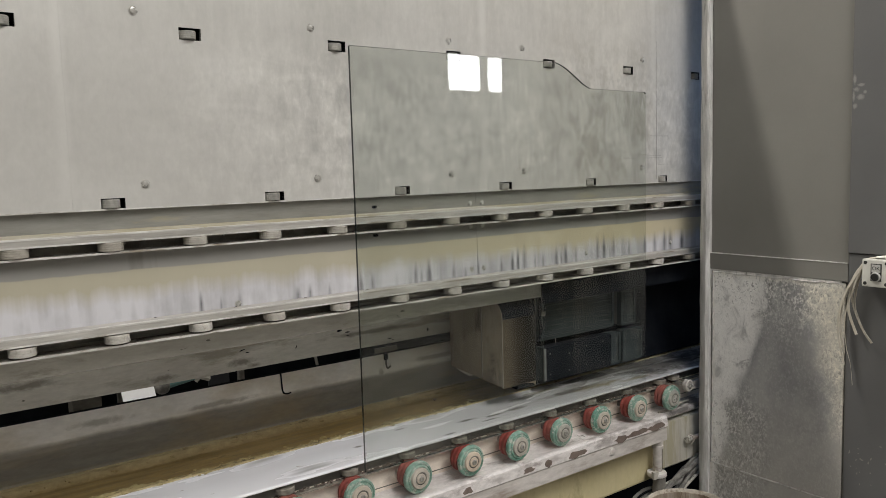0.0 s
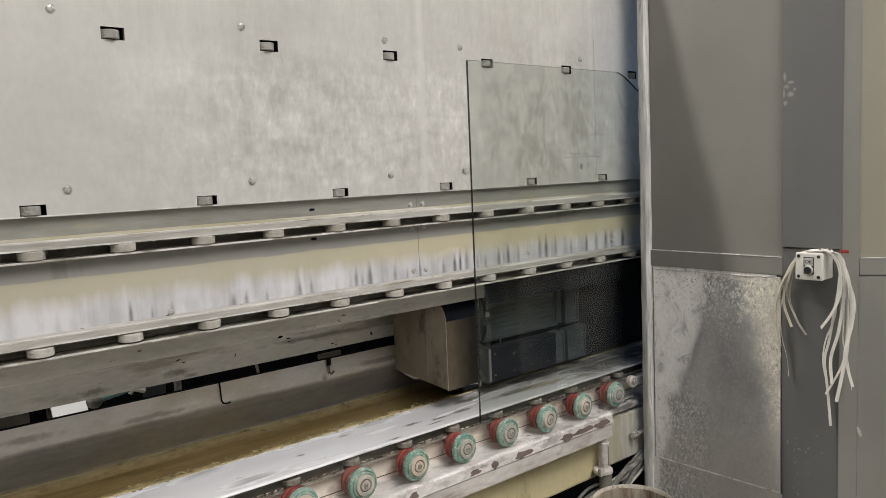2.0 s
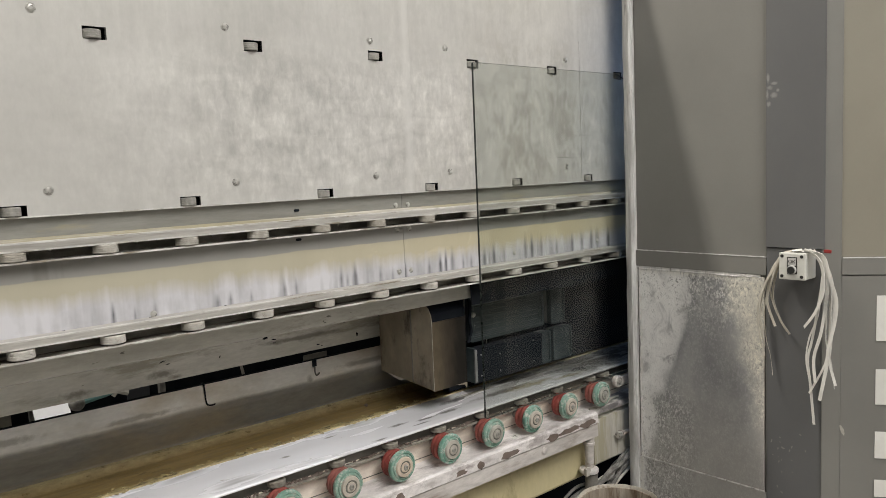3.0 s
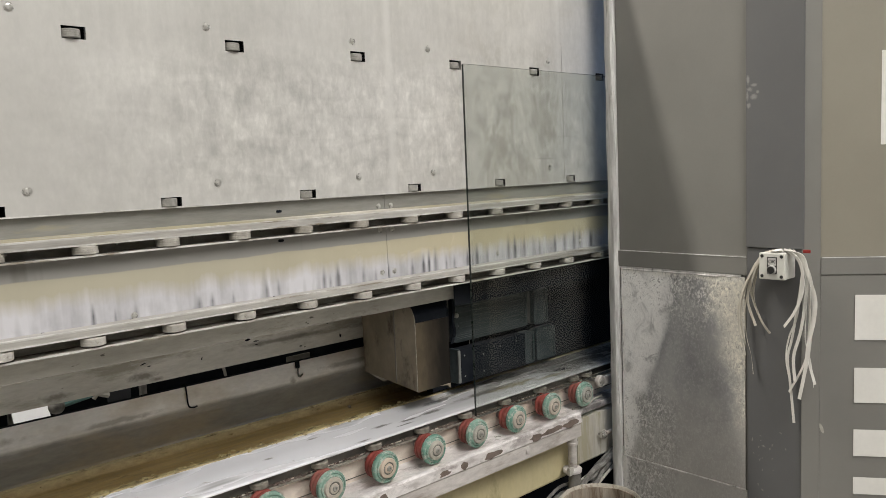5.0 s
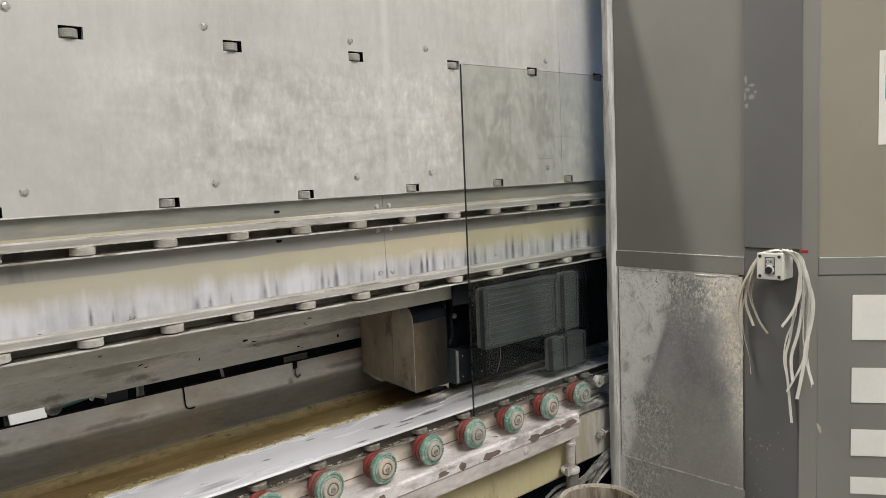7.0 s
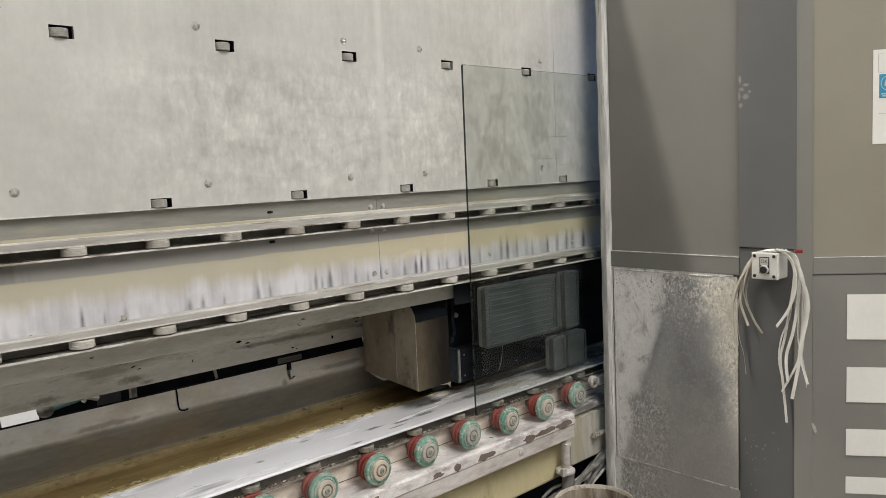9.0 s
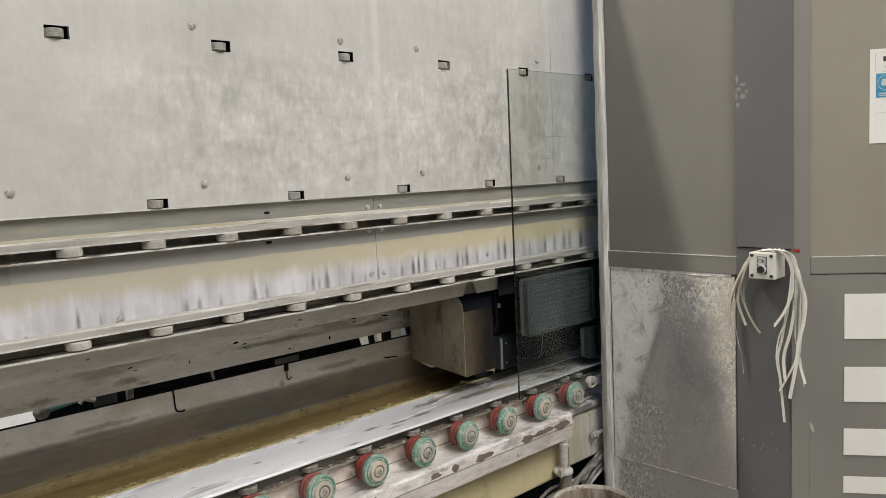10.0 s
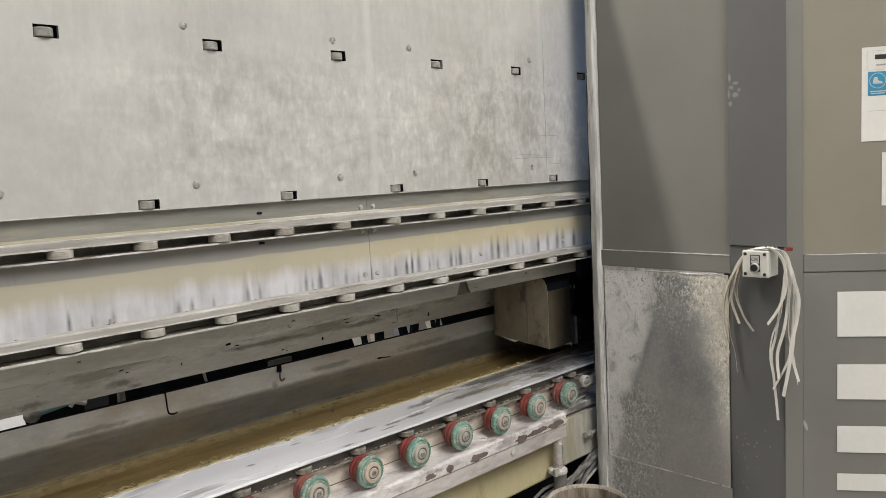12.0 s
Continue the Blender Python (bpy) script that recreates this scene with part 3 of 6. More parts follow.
stain(M_TROUGH, [(1.717, 0.845, 0.016, 0.016), (1.95, 0.862, 0.14, 0.012), (2.40, 0.855, 0.16, 0.014), (1.15, 0.852, 0.12, 0.010), (0.80, 0.868, 0.10, 0.012)], 2, (0.22, 0.20, 0.165), 0.6)
stain(M_BEAM, [(1.44, 0.676, 0.06, 0.008), (1.63, 0.674, 0.05, 0.010), (1.84, 0.676, 0.06, 0.008), (2.03, 0.676, 0.05, 0.010), (2.22, 0.676, 0.06, 0.008), (2.41, 0.675, 0.05, 0.010), (1.25, 0.676, 0.06, 0.008), (2.62, 0.674, 0.06, 0.010)], 2, (0.27, 0.225, 0.165), 0.6)
# browner spots on the beam, one beside each wheel
stain(M_BEAM, [(1.50, 0.628, 0.035, 0.02), (1.70, 0.622, 0.03, 0.02), (1.89, 0.626, 0.035, 0.02), (2.08, 0.622, 0.03, 0.02), (2.28, 0.625, 0.03, 0.02), (2.47, 0.622, 0.03, 0.02)], 2, (0.40, 0.33, 0.275), 0.5)
stain(M_SHELF, [(1.60, 0.583, 0.05, 0.010), (1.82, 0.585, 0.05, 0.012), (2.06, 0.588, 0.05, 0.010), (2.30, 0.583, 0.05, 0.012), (1.36, 0.583, 0.05, 0.010)], 2, (0.30, 0.265, 0.255), 0.55)
stain(M_SHELF, [(2.78, 0.590, 0.08, 0.02), (2.90, 0.592, 0.10, 0.02)], 2, (0.09, 0.082, 0.078), 0.85)
vary(M_GREEN, (0.33, 0.38, 0.33), 0.5)
vary(M_DISC, (0.56, 0.45, 0.36), 0.7)
vary(M_TYRE, (0.28, 0.14, 0.115), 0.5)
M_ROLLER = surface("grey_ribbed_roller", (0.36, 0.345, 0.31), (0.50, 0.48, 0.44), 50.0, rough=0.6, relief=0.2)
M_ROLLER_WALL = surface("dark_ribbed_roller", (0.24, 0.235, 0.215), (0.36, 0.35, 0.32), 50.0, rough=0.6, relief=0.2)
M_BOLT_PALE = surface("pale_bolt_head", (0.40, 0.39, 0.365), (0.56, 0.55, 0.52), 60.0, rough=0.3, metal=0.5)
# lighter copy of M_CAB, brightening the upper turned panel through its colour
M_CAB_LIGHT = surface("taupe_paint_brightened", (0.225, 0.207, 0.170), (0.25, 0.231, 0.19), 2.0, rough=0.4, relief=0.04, fine=160.0, grain=0.025)
M_LEDGE = surface("ochre_dusted_ledge", (0.42, 0.39, 0.31), (0.56, 0.53, 0.47), 6.0, (0.2, 1, 1.2), 0.6, 0.1, 0.3, dirt=(0.36, 0.325, 0.22), dirt_at=0.52, grain=0.24)
M_ROLLER_LIGHT = surface("pale_ribbed_roller", (0.42, 0.405, 0.375), (0.60, 0.585, 0.55), 40.0, rough=0.6, relief=0.2, dirt=(0.30, 0.275, 0.23), dirt_at=0.60)
M_ROLLER_DIRTY = surface("grimy_low_roller", (0.17, 0.155, 0.13), (0.30, 0.28, 0.24), 50.0, rough=0.6, relief=0.2)
vary(M_ROLLER, (0.26, 0.235, 0.19), 0.6)
vary(M_ROLLER_LIGHT, (0.34, 0.315, 0.27), 0.6)
# black parts, and black stand-ins for shade behind openings and slot
M_BLACK = surface("oily_black_and_shade", (0.008, 0.010, 0.014), (0.016, 0.018, 0.022), 9.0, rough=0.55, relief=0.0, grain=0.0)
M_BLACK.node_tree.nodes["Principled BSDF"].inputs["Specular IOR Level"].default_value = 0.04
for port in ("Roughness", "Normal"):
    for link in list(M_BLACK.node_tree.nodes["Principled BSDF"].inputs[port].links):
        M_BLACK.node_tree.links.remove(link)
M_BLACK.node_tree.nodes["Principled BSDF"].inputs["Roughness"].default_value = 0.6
M_PAD = surface("dark_green_grey_rubber", (0.022, 0.031, 0.034), (0.048, 0.062, 0.066), 20.0, (0.4, 1, 1), 0.55, 0.0, 0.03, grain=0.04)
M_PAD_RIB = surface("worn_pad_rib", (0.022, 0.030, 0.033), (0.10, 0.114, 0.115), 34.0, (0.35, 1, 1), 0.6, 0.0, 0.05)
M_PAD_SIDE = surface("grey_pad_side", (0.13, 0.135, 0.13), (0.19, 0.195, 0.185), 20.0, rough=0.5)
M_SHROUD = surface("dirty_galvanised_shroud", (0.165, 0.138, 0.10), (0.26, 0.225, 0.172), 7.0, (1, 1, 0.6), 0.6, 0.0, 0.12, 40.0, dirt=(0.075, 0.063, 0.045), dirt_at=0.58)
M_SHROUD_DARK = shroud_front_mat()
M_CAB = surface("taupe_grey_paint", (0.172, 0.168, 0.156), (0.198, 0.193, 0.18), 2.0, rough=0.38, relief=0.04, fine=160.0, grain=0.025)
M_CAB_LOW = cabinet_low_mat()
M_POST = surface("dark_grey_post_paint", (0.106, 0.107, 0.110), (0.124, 0.125, 0.127), 2.0, rough=0.4, relief=0.04, fine=160.0, grain=0.025)
stain(M_POST, [(1.150, 1.782, 0.006, 0.020), (1.146, 1.752, 0.014, 0.010), (1.152, 1.735, 0.006, 0.024), (1.130, 1.764, 0.014, 0.006), (1.132, 1.728, 0.012, 0.010), (1.118, 1.742, 0.006, 0.006), (1.148, 1.700, 0.008, 0.010)], 2, (0.28, 0.276, 0.268), 0.8, 1)
M_JAMB = surface("chalky_worn_edge", (0.44, 0.435, 0.43), (0.72, 0.715, 0.70), 30.0, (1, 1, 0.12), 0.7, 0.0, 0.6, 90.0, dirt=(0.24, 0.23, 0.22), dirt_at=0.61)
M_SPLASH = surface("thin_pale_splash", (0.17, 0.166, 0.158), (0.27, 0.262, 0.25), 40.0, rough=0.7)
M_BOXGREY = plain("light_grey_plastic", (0.60, 0.595, 0.56), 0.45)
M_DARK = plain("black_plastic", (0.02, 0.02, 0.02), 0.4)
M_WHITE = surface("white_paper", (0.63, 0.62, 0.59), (0.68, 0.67, 0.645), 5.0, rough=0.7, relief=0.06, grain=0.03)
M_BOARD = plain("white_faced_board", (0.84, 0.85, 0.90), 0.5)
M_SILVER = plain("silver_legend", (0.55, 0.55, 0.54), 0.35, 0.3)
M_STRAP = surface("white_polyester_strap", (0.62, 0.605, 0.57), (0.76, 0.745, 0.71), 30.0, (1, 1, 0.3), 0.35, relief=0.08)
M_STRAP_DUSTY = surface("dusty_polyester_strap", (0.42, 0.385, 0.32), (0.58, 0.55, 0.49), 30.0, (1, 1, 0.3), 0.5, relief=0.08)
M_RED = plain("dark_red_plastic", (0.22, 0.015, 0.012), 0.35)
M_BLUE = plain("mandatory_sign_blue", (0.03, 0.24, 0.40), 0.5)
M_FLOOR = surface("stained_concrete_floor", (0.22, 0.21, 0.19), (0.32, 0.305, 0.28), 2.0, rough=0.6, relief=0.3, dirt=(0.13, 0.12, 0.11), dirt_at=0.6)
M_HALL = surface("hall_wall_paint", (0.36, 0.35, 0.33), (0.42, 0.41, 0.385), 0.8, rough=0.8)
M_CEIL = surface("hall_ceiling_sheet", (0.30, 0.295, 0.28), (0.35, 0.345, 0.33), 0.8, rough=0.8)
M_BIN = surface("dusty_plastic_bin", (0.25, 0.205, 0.155), (0.44, 0.39, 0.325), 16.0, (1, 1, 0.12), 0.6, dirt=(0.13, 0.088, 0.055), dirt_at=0.54, grain=0.25)
M_BIN_RIM = surface("chalky_bin_rim", (0.42, 0.38, 0.32), (0.60, 0.565, 0.50), 20.0, rough=0.6, dirt=(0.25, 0.20, 0.15), dirt_at=0.6)
M_HOSE = surface("grimy_hose", (0.09, 0.086, 0.08), (0.26, 0.252, 0.238), 25.0, rough=0.55)
M_BLUEGREY = plain("blue_grey_sheet", (0.34, 0.35, 0.42), 0.5)
M_DARKBLUE = plain("dark_blue_sheet", (0.05, 0.055, 0.068), 0.5)
M_TEAL = plain("teal_hose", (0.13, 0.27, 0.27), 0.5)


# ---- mesh helpers ----
def link_mesh(name, bm, material, parent=None, label="", smooth=False):
    bmesh.ops.recalc_face_normals(bm, faces=bm.faces)
    me = bpy.data.meshes.new(name)
    bm.to_mesh(me)
    bm.free()
    if smooth:
        me.shade_smooth()
        me.set_sharp_from_angle(angle=radians(35))
    me.materials.append(material)
    ob = new(name, me)
    if parent:
        ob.parent = parent
    if label:
        tagged(ob, label)
    return ob


def part(name, bm, material, parent, label="", smooth=False):
    return link_mesh(name, bm, material, parent, label, smooth)


def thing(name, label, category, group="", kind=""):
    return tagged(new(name), label, category, group, kind)


def add_box(bm, x0, x1, y0, y1, z0, z1, bev=0.0):
    r = bmesh.ops.create_cube(bm, size=1.0)
    vs = r["verts"]
    for v in vs:
        v.co = Vector(((x0 + x1) / 2 + v.co.x * (x1 - x0), (y0 + y1) / 2 + v.co.y * (y1 - y0), (z0 + z1) / 2 + v.co.z * (z1 - z0)))
    if bev:
        es = list({e for v in vs for e in v.link_edges})
        bmesh.ops.bevel(bm, geom=es, offset=bev, segments=2, affect="EDGES", profile=0.6)
    return bm


def box_bm(*a, bev=0.0):
    return add_box(bmesh.new(), *a, bev=bev)


def profile_bm(pts, x0, x1):
    """A closed (y, z) outline drawn along x."""
    bm = bmesh.new()
    a = [bm.verts.new((x0, y, z)) for y, z in pts]
    b = [bm.verts.new((x1, y, z)) for y, z in pts]
    n = len(pts)
    for i in range(n):
        bm.faces.new((a[i], a[(i + 1) % n], b[(i + 1) % n], b[i]))
    bm.faces.new(a)
    bm.faces.new(b)
    return bm


def sheet_outline(line, th):
    """A bent sheet of thickness th from an open (y, z) line, thickened backwards (+y) and down."""
    return line + [(y + th, z - th * 0.2) for y, z in reversed(line)]


def add_prism(bm, pts, y0, y1):
    """An outline in (x, z), from y0 to y1."""
    a = [bm.verts.new((x, y0, z)) for x, z in pts]
    b = [bm.verts.new((x, y1, z)) for x, z in pts]
    n = len(pts)
    for i in range(n):
        bm.faces.new((a[i], a[(i + 1) % n], b[(i + 1) % n], b[i]))
    bm.faces.new(a)
    bm.faces.new(b)
    return bm


def rounded(x0, x1, z0, z1, r, k=4):
    pts = []
    for cx, cz, a0 in ((x1 - r, z1 - r, 0), (x0 + r, z1 - r, 90), (x0 + r, z0 + r, 180), (x1 - r, z0 + r, 270)):
        for i in range(k + 1):
            a = radians(a0 + 90 * i / k)
            pts.append((cx + r * math.cos(a), cz + r * math.sin(a)))
    return pts


def lathe_bm(prof, axis="z", seg=24, at=(0, 0, 0), caps=True):
    """prof: (radius, height) from bottom to top, closed by caps unless it is a ring; turned about z, or about y with height running along y."""
    bm = bmesh.new()
    rings = []
    for r, h in prof:
        ring = []
        for i in range(seg):
            a = 2 * math.pi * i / seg
            p = (r * math.cos(a), r * math.sin(a), h)
            if axis == "y":
                p = (p[0], h, p[1])
            ring.append(bm.verts.new(Vector(p) + Vector(at)))
        rings.append(ring)
    for a, b in zip(rings, rings[1:]):
        for i in range(seg):
            bm.faces.new((a[i], a[(i + 1) % seg], b[(i + 1) % seg], b[i]))
    if caps:
        bm.faces.new(rings[0])
        bm.faces.new(rings[-1])
    return bm


def tube_bm(path, r, seg=8):
    bm = bmesh.new()
    rings = []
    for i, p in enumerate(path):
        d = (Vector(path[min(i + 1, len(path) - 1)]) - Vector(path[max(i - 1, 0)])).normalized()
        u = d.orthogonal().normalized() if abs(d.z) > 0.95 else d.cross(Vector((0, 0, 1))).normalized()
        w = d.cross(u)
        rr = r[i] if isinstance(r, (list, tuple)) else r
        rings.append([bm.verts.new(Vector(p) + rr * (math.cos(2 * math.pi * k / seg) * u + math.sin(2 * math.pi * k / seg) * w)) for k in range(seg)])
    for a, b in zip(rings, rings[1:]):
        for k in range(seg):
            bm.faces.new((a[k], a[(k + 1) % seg], b[(k + 1) % seg], b[k]))
    bm.faces.new(rings[0])
    bm.faces.new(rings[-1])
    return bm


def smooth_path(pts, n=6):
    out = []
    P = [Vector(p) for p in pts]
    for i in range(len(P) - 1):
        a, b, c, d = P[max(i - 1, 0)], P[i], P[i + 1], P[min(i + 2, len(P) - 1)]
        for k in range(n):
            t = k / n
            out.append(0.5 * ((2 * b) + (c - a) * t + (2 * a - 5 * b + 4 * c - d) * t * t + (3 * b - a - 3 * c + d) * t ** 3))
    out.append(P[-1])
    return out


def ribbon_bm(pts, width, th=0.0008, side=Vector((0, 1, 0)), twist=0.0):
    path = smooth_path(pts, 6)
    bm = bmesh.new()
    rings = []
    for i, p in enumerate(path):
        d = (path[min(i + 1, len(path) - 1)] - path[max(i - 1, 0)]).normalized()
        s = (side - d * side.dot(d)).normalized()
        s = Matrix.Rotation(twist * i / len(path), 3, d) @ s
        n = d.cross(s)
        rings.append([bm.verts.new(p + s * a + n * b) for a, b in ((-width / 2, -th), (width / 2, -th), (width / 2, th), (-width / 2, th))])
    for a, b in zip(rings, rings[1:]):
        for k in range(4):
            bm.faces.new((a[k], a[(k + 1) % 4], b[(k + 1) % 4], b[k]))
    bm.faces.new(rings[0])
    bm.faces.new(rings[-1])
    return bm


def structure(name, bm, material, label, parent=None):
    ob = link_mesh(name, bm, material, parent)
    if not parent:
        tagged(ob, label, "structure", kind="structure")
    return ob


X0, X1 = -2.6, 4.7          # ends of the machine
GLASS_Y = 1.797             # front face of the glass
PLATE_Y = 1.83

# ---- hall ----
structure("floor", box_bm(-9, 12, -9, 6, -0.1, 0.0), M_FLOOR, "stained dark concrete hall floor")
structure("ceiling", box_bm(-9, 12, -9, 6, 7.0, 7.1), M_CEIL, "pale sheet hall ceiling")
structure("wall_west", box_bm(-9.2, -9, -9, 6, 0, 7), M_HALL, "plain painted hall wall")
structure("wall_east", box_bm(12, 12.2, -9, 6, 0, 7), M_HALL, "plain painted hall wall")
structure("wall_north", box_bm(-9, 12, 6, 6.2, 0, 7), M_HALL, "plain painted hall wall behind the machine")


def window_wall():
    """South wall with a two-light window through it."""
    bm = bmesh.new()
    holes = [(8.40, 9.10), (9.28, 9.61)]
    z0, z1 = 2.90, 3.50
    add_box(bm, -9, 12, -7.02, -7.0, 0, z0)
    add_box(bm, -9, 12, -7.02, -7.0, z1, 7)
    xs = [-9, holes[0][0], holes[0][1], holes[1][0], holes[1][1], 12]
    for a, b in ((xs[0], xs[1]), (xs[2], xs[3]), (xs[4], xs[5])):
        add_box(bm, a, b, -7.02, -7.0, z0, z1)
    structure("wall_south", bm, M_HALL, "plain painted hall wall with a small window")
    m, nt, bsdf = make_mat("bright_daylight")
    bsdf.inputs["Emission Color"].default_value = (0.95, 0.98, 1, 1)
    bsdf.inputs["Emission Strength"].default_value = 26.0
    structure("backdrop", box_bm(8.2, 9.8, -7.12, -7.10, 2.7, 3.7), m, "bright overcast daylight outside the window")


window_wall()

# ---- machine: sheet wall with roller openings ----
HOLES_LOW = [0.782 + 0.3895 * k for k in range(-2, 8)]
HOLES_UP = [0.978 + 0.3895 * k for k in range(-2, 8)]
SEAMS = [X0, -0.49, 0.698, 1.886, 2.686, 3.9, X1]
PLATE_Z0, PLATE_Z1 = 1.465, 2.86


def holed_sheet(x0, x1, z0, z1, holes, y, th):
    """A sheet in the xz plane with rectangular openings (cx, cz, w, h)."""
    hs = [h for h in holes if h[0] + h[2] / 2 > x0 and h[0] - h[2] / 2 < x1]
    xs = sorted({x0, x1, *[min(max(h[0] + s * h[2] / 2, x0), x1) for h in hs for s in (-1, 1)]})
    zs = sorted({z0, z1, *[min(max(h[1] + s * h[3] / 2, z0), z1) for h in hs for s in (-1, 1)]})
    bm = bmesh.new()
    vs = {}

    def v(i, j):
        if (i, j) not in vs:
            vs[i, j] = bm.verts.new((xs[i], y, zs[j]))
        return vs[i, j]

    for i in range(len(xs) - 1):
        for j in range(len(zs) - 1):
            cx, cz = (xs[i] + xs[i + 1]) / 2, (zs[j] + zs[j + 1]) / 2
            if not any(abs(cx - h[0]) < h[2] / 2 and abs(cz - h[1]) < h[3] / 2 for h in hs):
                bm.faces.new((v(i, j), v(i + 1, j), v(i + 1, j + 1), v(i, j + 1)))
    r = bmesh.ops.extrude_face_region(bm, geom=list(bm.faces))
    for g in r["geom"]:
        if isinstance(g, bmesh.types.BMVert):
            g.co.y += th
    return bm


wall_back = thing("wall_back", "worn grey sheet-metal machine wall with roller openings", "machine wall", kind="structure")
HOLES = [(x, 1.4795, 0.052, 0.023) for x in HOLES_LOW] + [(x, 1.867, 0.052, 0.028) for x in HOLES_UP]
panels = []
for a, b in zip(SEAMS, SEAMS[1:]):
    panels.append(part("panel", holed_sheet(a + 0.00012, b - 0.00012, PLATE_Z0, PLATE_Z1, HOLES, PLATE_Y, 0.012), M_PLATE, wall_back))
for jx in SEAMS[1:-1]:
    part("joint_strip", box_bm(jx - 0.006, jx + 0.006, PLATE_Y + 0.0007, PLATE_Y + 0.0115, PLATE_Z0 + 0.03, PLATE_Z1), M_PLATE, wall_back)
# dark sheet added to close off the openings' shaded depth
part("backing", box_bm(X0, X1, 1.905, 1.915, 1.40, PLATE_Z1), M_CHANNEL, wall_back, "dark sheet added for the openings' shaded depth")


def shade_box_bm(w, h):
    """Black box added to put shade in an opening; open to the front."""
    bm = bmesh.new()
    rows = [[bm.verts.new((sx * w / 2, y, sz * h / 2)) for sx, sz in ((-1, -1), (1, -1), (1, 1), (-1, 1))] for y in (0.001, 0.060)]
    for k in range(4):
        bm.faces.new((rows[0][k], rows[0][(k + 1) % 4], rows[1][(k + 1) % 4], rows[1][k]))
    bm.faces.new(rows[1])
    return bm


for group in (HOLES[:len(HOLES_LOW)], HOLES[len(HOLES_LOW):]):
    liner = part("opening_shade", shade_box_bm(group[0][2], group[0][3]), M_BLACK, wall_back, "black box added to shade an opening")
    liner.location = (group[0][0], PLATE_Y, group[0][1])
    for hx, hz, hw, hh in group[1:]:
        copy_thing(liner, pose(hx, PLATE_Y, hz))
# pale strip along the sheets' bottom edge
part("pale_edge", box_bm(X0, X1, PLATE_Y - 0.0012, PLATE_Y + 0.001, PLATE_Z0 - 0.0005, PLATE_Z0 + 0.0026), M_LIP, wall_back)
for x0, x1, z0, z1 in ((2.658, 2.760, 1.6372, 1.6384), (2.515, 2.725, 1.5568, 1.5580), (2.704, 2.768, 1.5326, 1.5336), (2.533, 2.640, 1.5700, 1.5707), (2.640, 2.72, 1.5655, 1.5661), (2.6916, 2.6929, 1.4785, 1.7400), (2.6912, 2.6918, 1.7400, 1.98)):
    part("scratch", box_bm(x0, x1, PLATE_Y - 0.0006, PLATE_Y + 0.001, z0, z1), M_STRIP, wall_back)


def dome_bolt(r=0.008):
    bm = lathe_bm([(r * 1.3, 0.0), (r * 1.3, -0.0012), (r, -0.0014), (r * 0.9, -0.0028), (r * 0.5, -0.0036), (r * 0.12, -0.0038)], "y", 16)
    add_box(bm, -r * 0.8, r * 0.8, -0.0042, -0.003, -r * 0.14, r * 0.14)
    return bm


first = part("bolt", dome_bolt(), M_BOLT_PALE, wall_back, smooth=True)
first.location = (1.293, PLATE_Y, 1.909)
first.rotation_euler = (0, 0.4, 0)
for k, (x, z) in enumerate([(1.739, 1.909), (2.029, 1.909), (2.612, 1.909), (0.854, 1.521), (1.295, 1.521), (1.738, 1.521), (2.030, 1.524), (2.608, 1.523), (0.852, 1.909), (0.41, 1.909), (0.41, 1.521)]):
    copy_thing(first, pose(x, PLATE_Y, z, 0, 37 * k, 0))


def ribbed_roller(r, h, grooves=3):
    """A roller on an upright axis with grooves round its tread."""
    prof = [(r * 0.3, -h / 2), (r * 0.93, -h / 2), (r, -h / 2 + h * 0.08)]
    for i in range(grooves):
        c = -h / 2 + h * (i + 1) / (grooves + 1)
        g = h * 0.035
        prof += [(r, c - g), (r * 0.978, c - g * 0.5), (r * 0.978, c + g * 0.5), (r, c + g)]
    prof += [(r, h / 2 - h * 0.08), (r * 0.93, h / 2), (r * 0.3, h / 2)]
    return lathe_bm(prof, "z", 24)


def roller_part(parent, r, h, material, at, grooves=3):
    ob = part("roller", ribbed_roller(r, h, grooves), material, parent, smooth=True)
    part("axle", lathe_bm([(r * 0.26, -h * 0.56), (r * 0.26, h * 0.56)], "z", 10), M_BOLT, ob)
    ob.location = at
    return ob


R_Y = 1.806
W_Y = 1.820 + 0.021
wr = roller_part(wall_back, 0.021, 0.0195, M_ROLLER_WALL, (HOLES_LOW[0] - 0.004, W_Y, 1.4788))
for x in HOLES_LOW[1:]:
    copy_thing(wr, pose(x - 0.004, W_Y, 1.4788, 0, 0, 40 * x))
for x in HOLES_UP:
    copy_thing(wr, pose(x - 0.004, W_Y, 1.865, 0, 0, 70 * x))

# unseen baffle, added to keep the rear lamp off deck and shroud
structure("rear_light_baffle", profile_bm([(1.9155, 1.452), (2.188, 1.345), (2.188, 1.341), (1.9155, 1.448)], X0, X1), M_STEEL, "unseen sheet added to keep rear light off the trough")

# ---- two roller rails ----
RAIL_X = [0.963 + 0.1925 * k for k in range(-7, 14)]


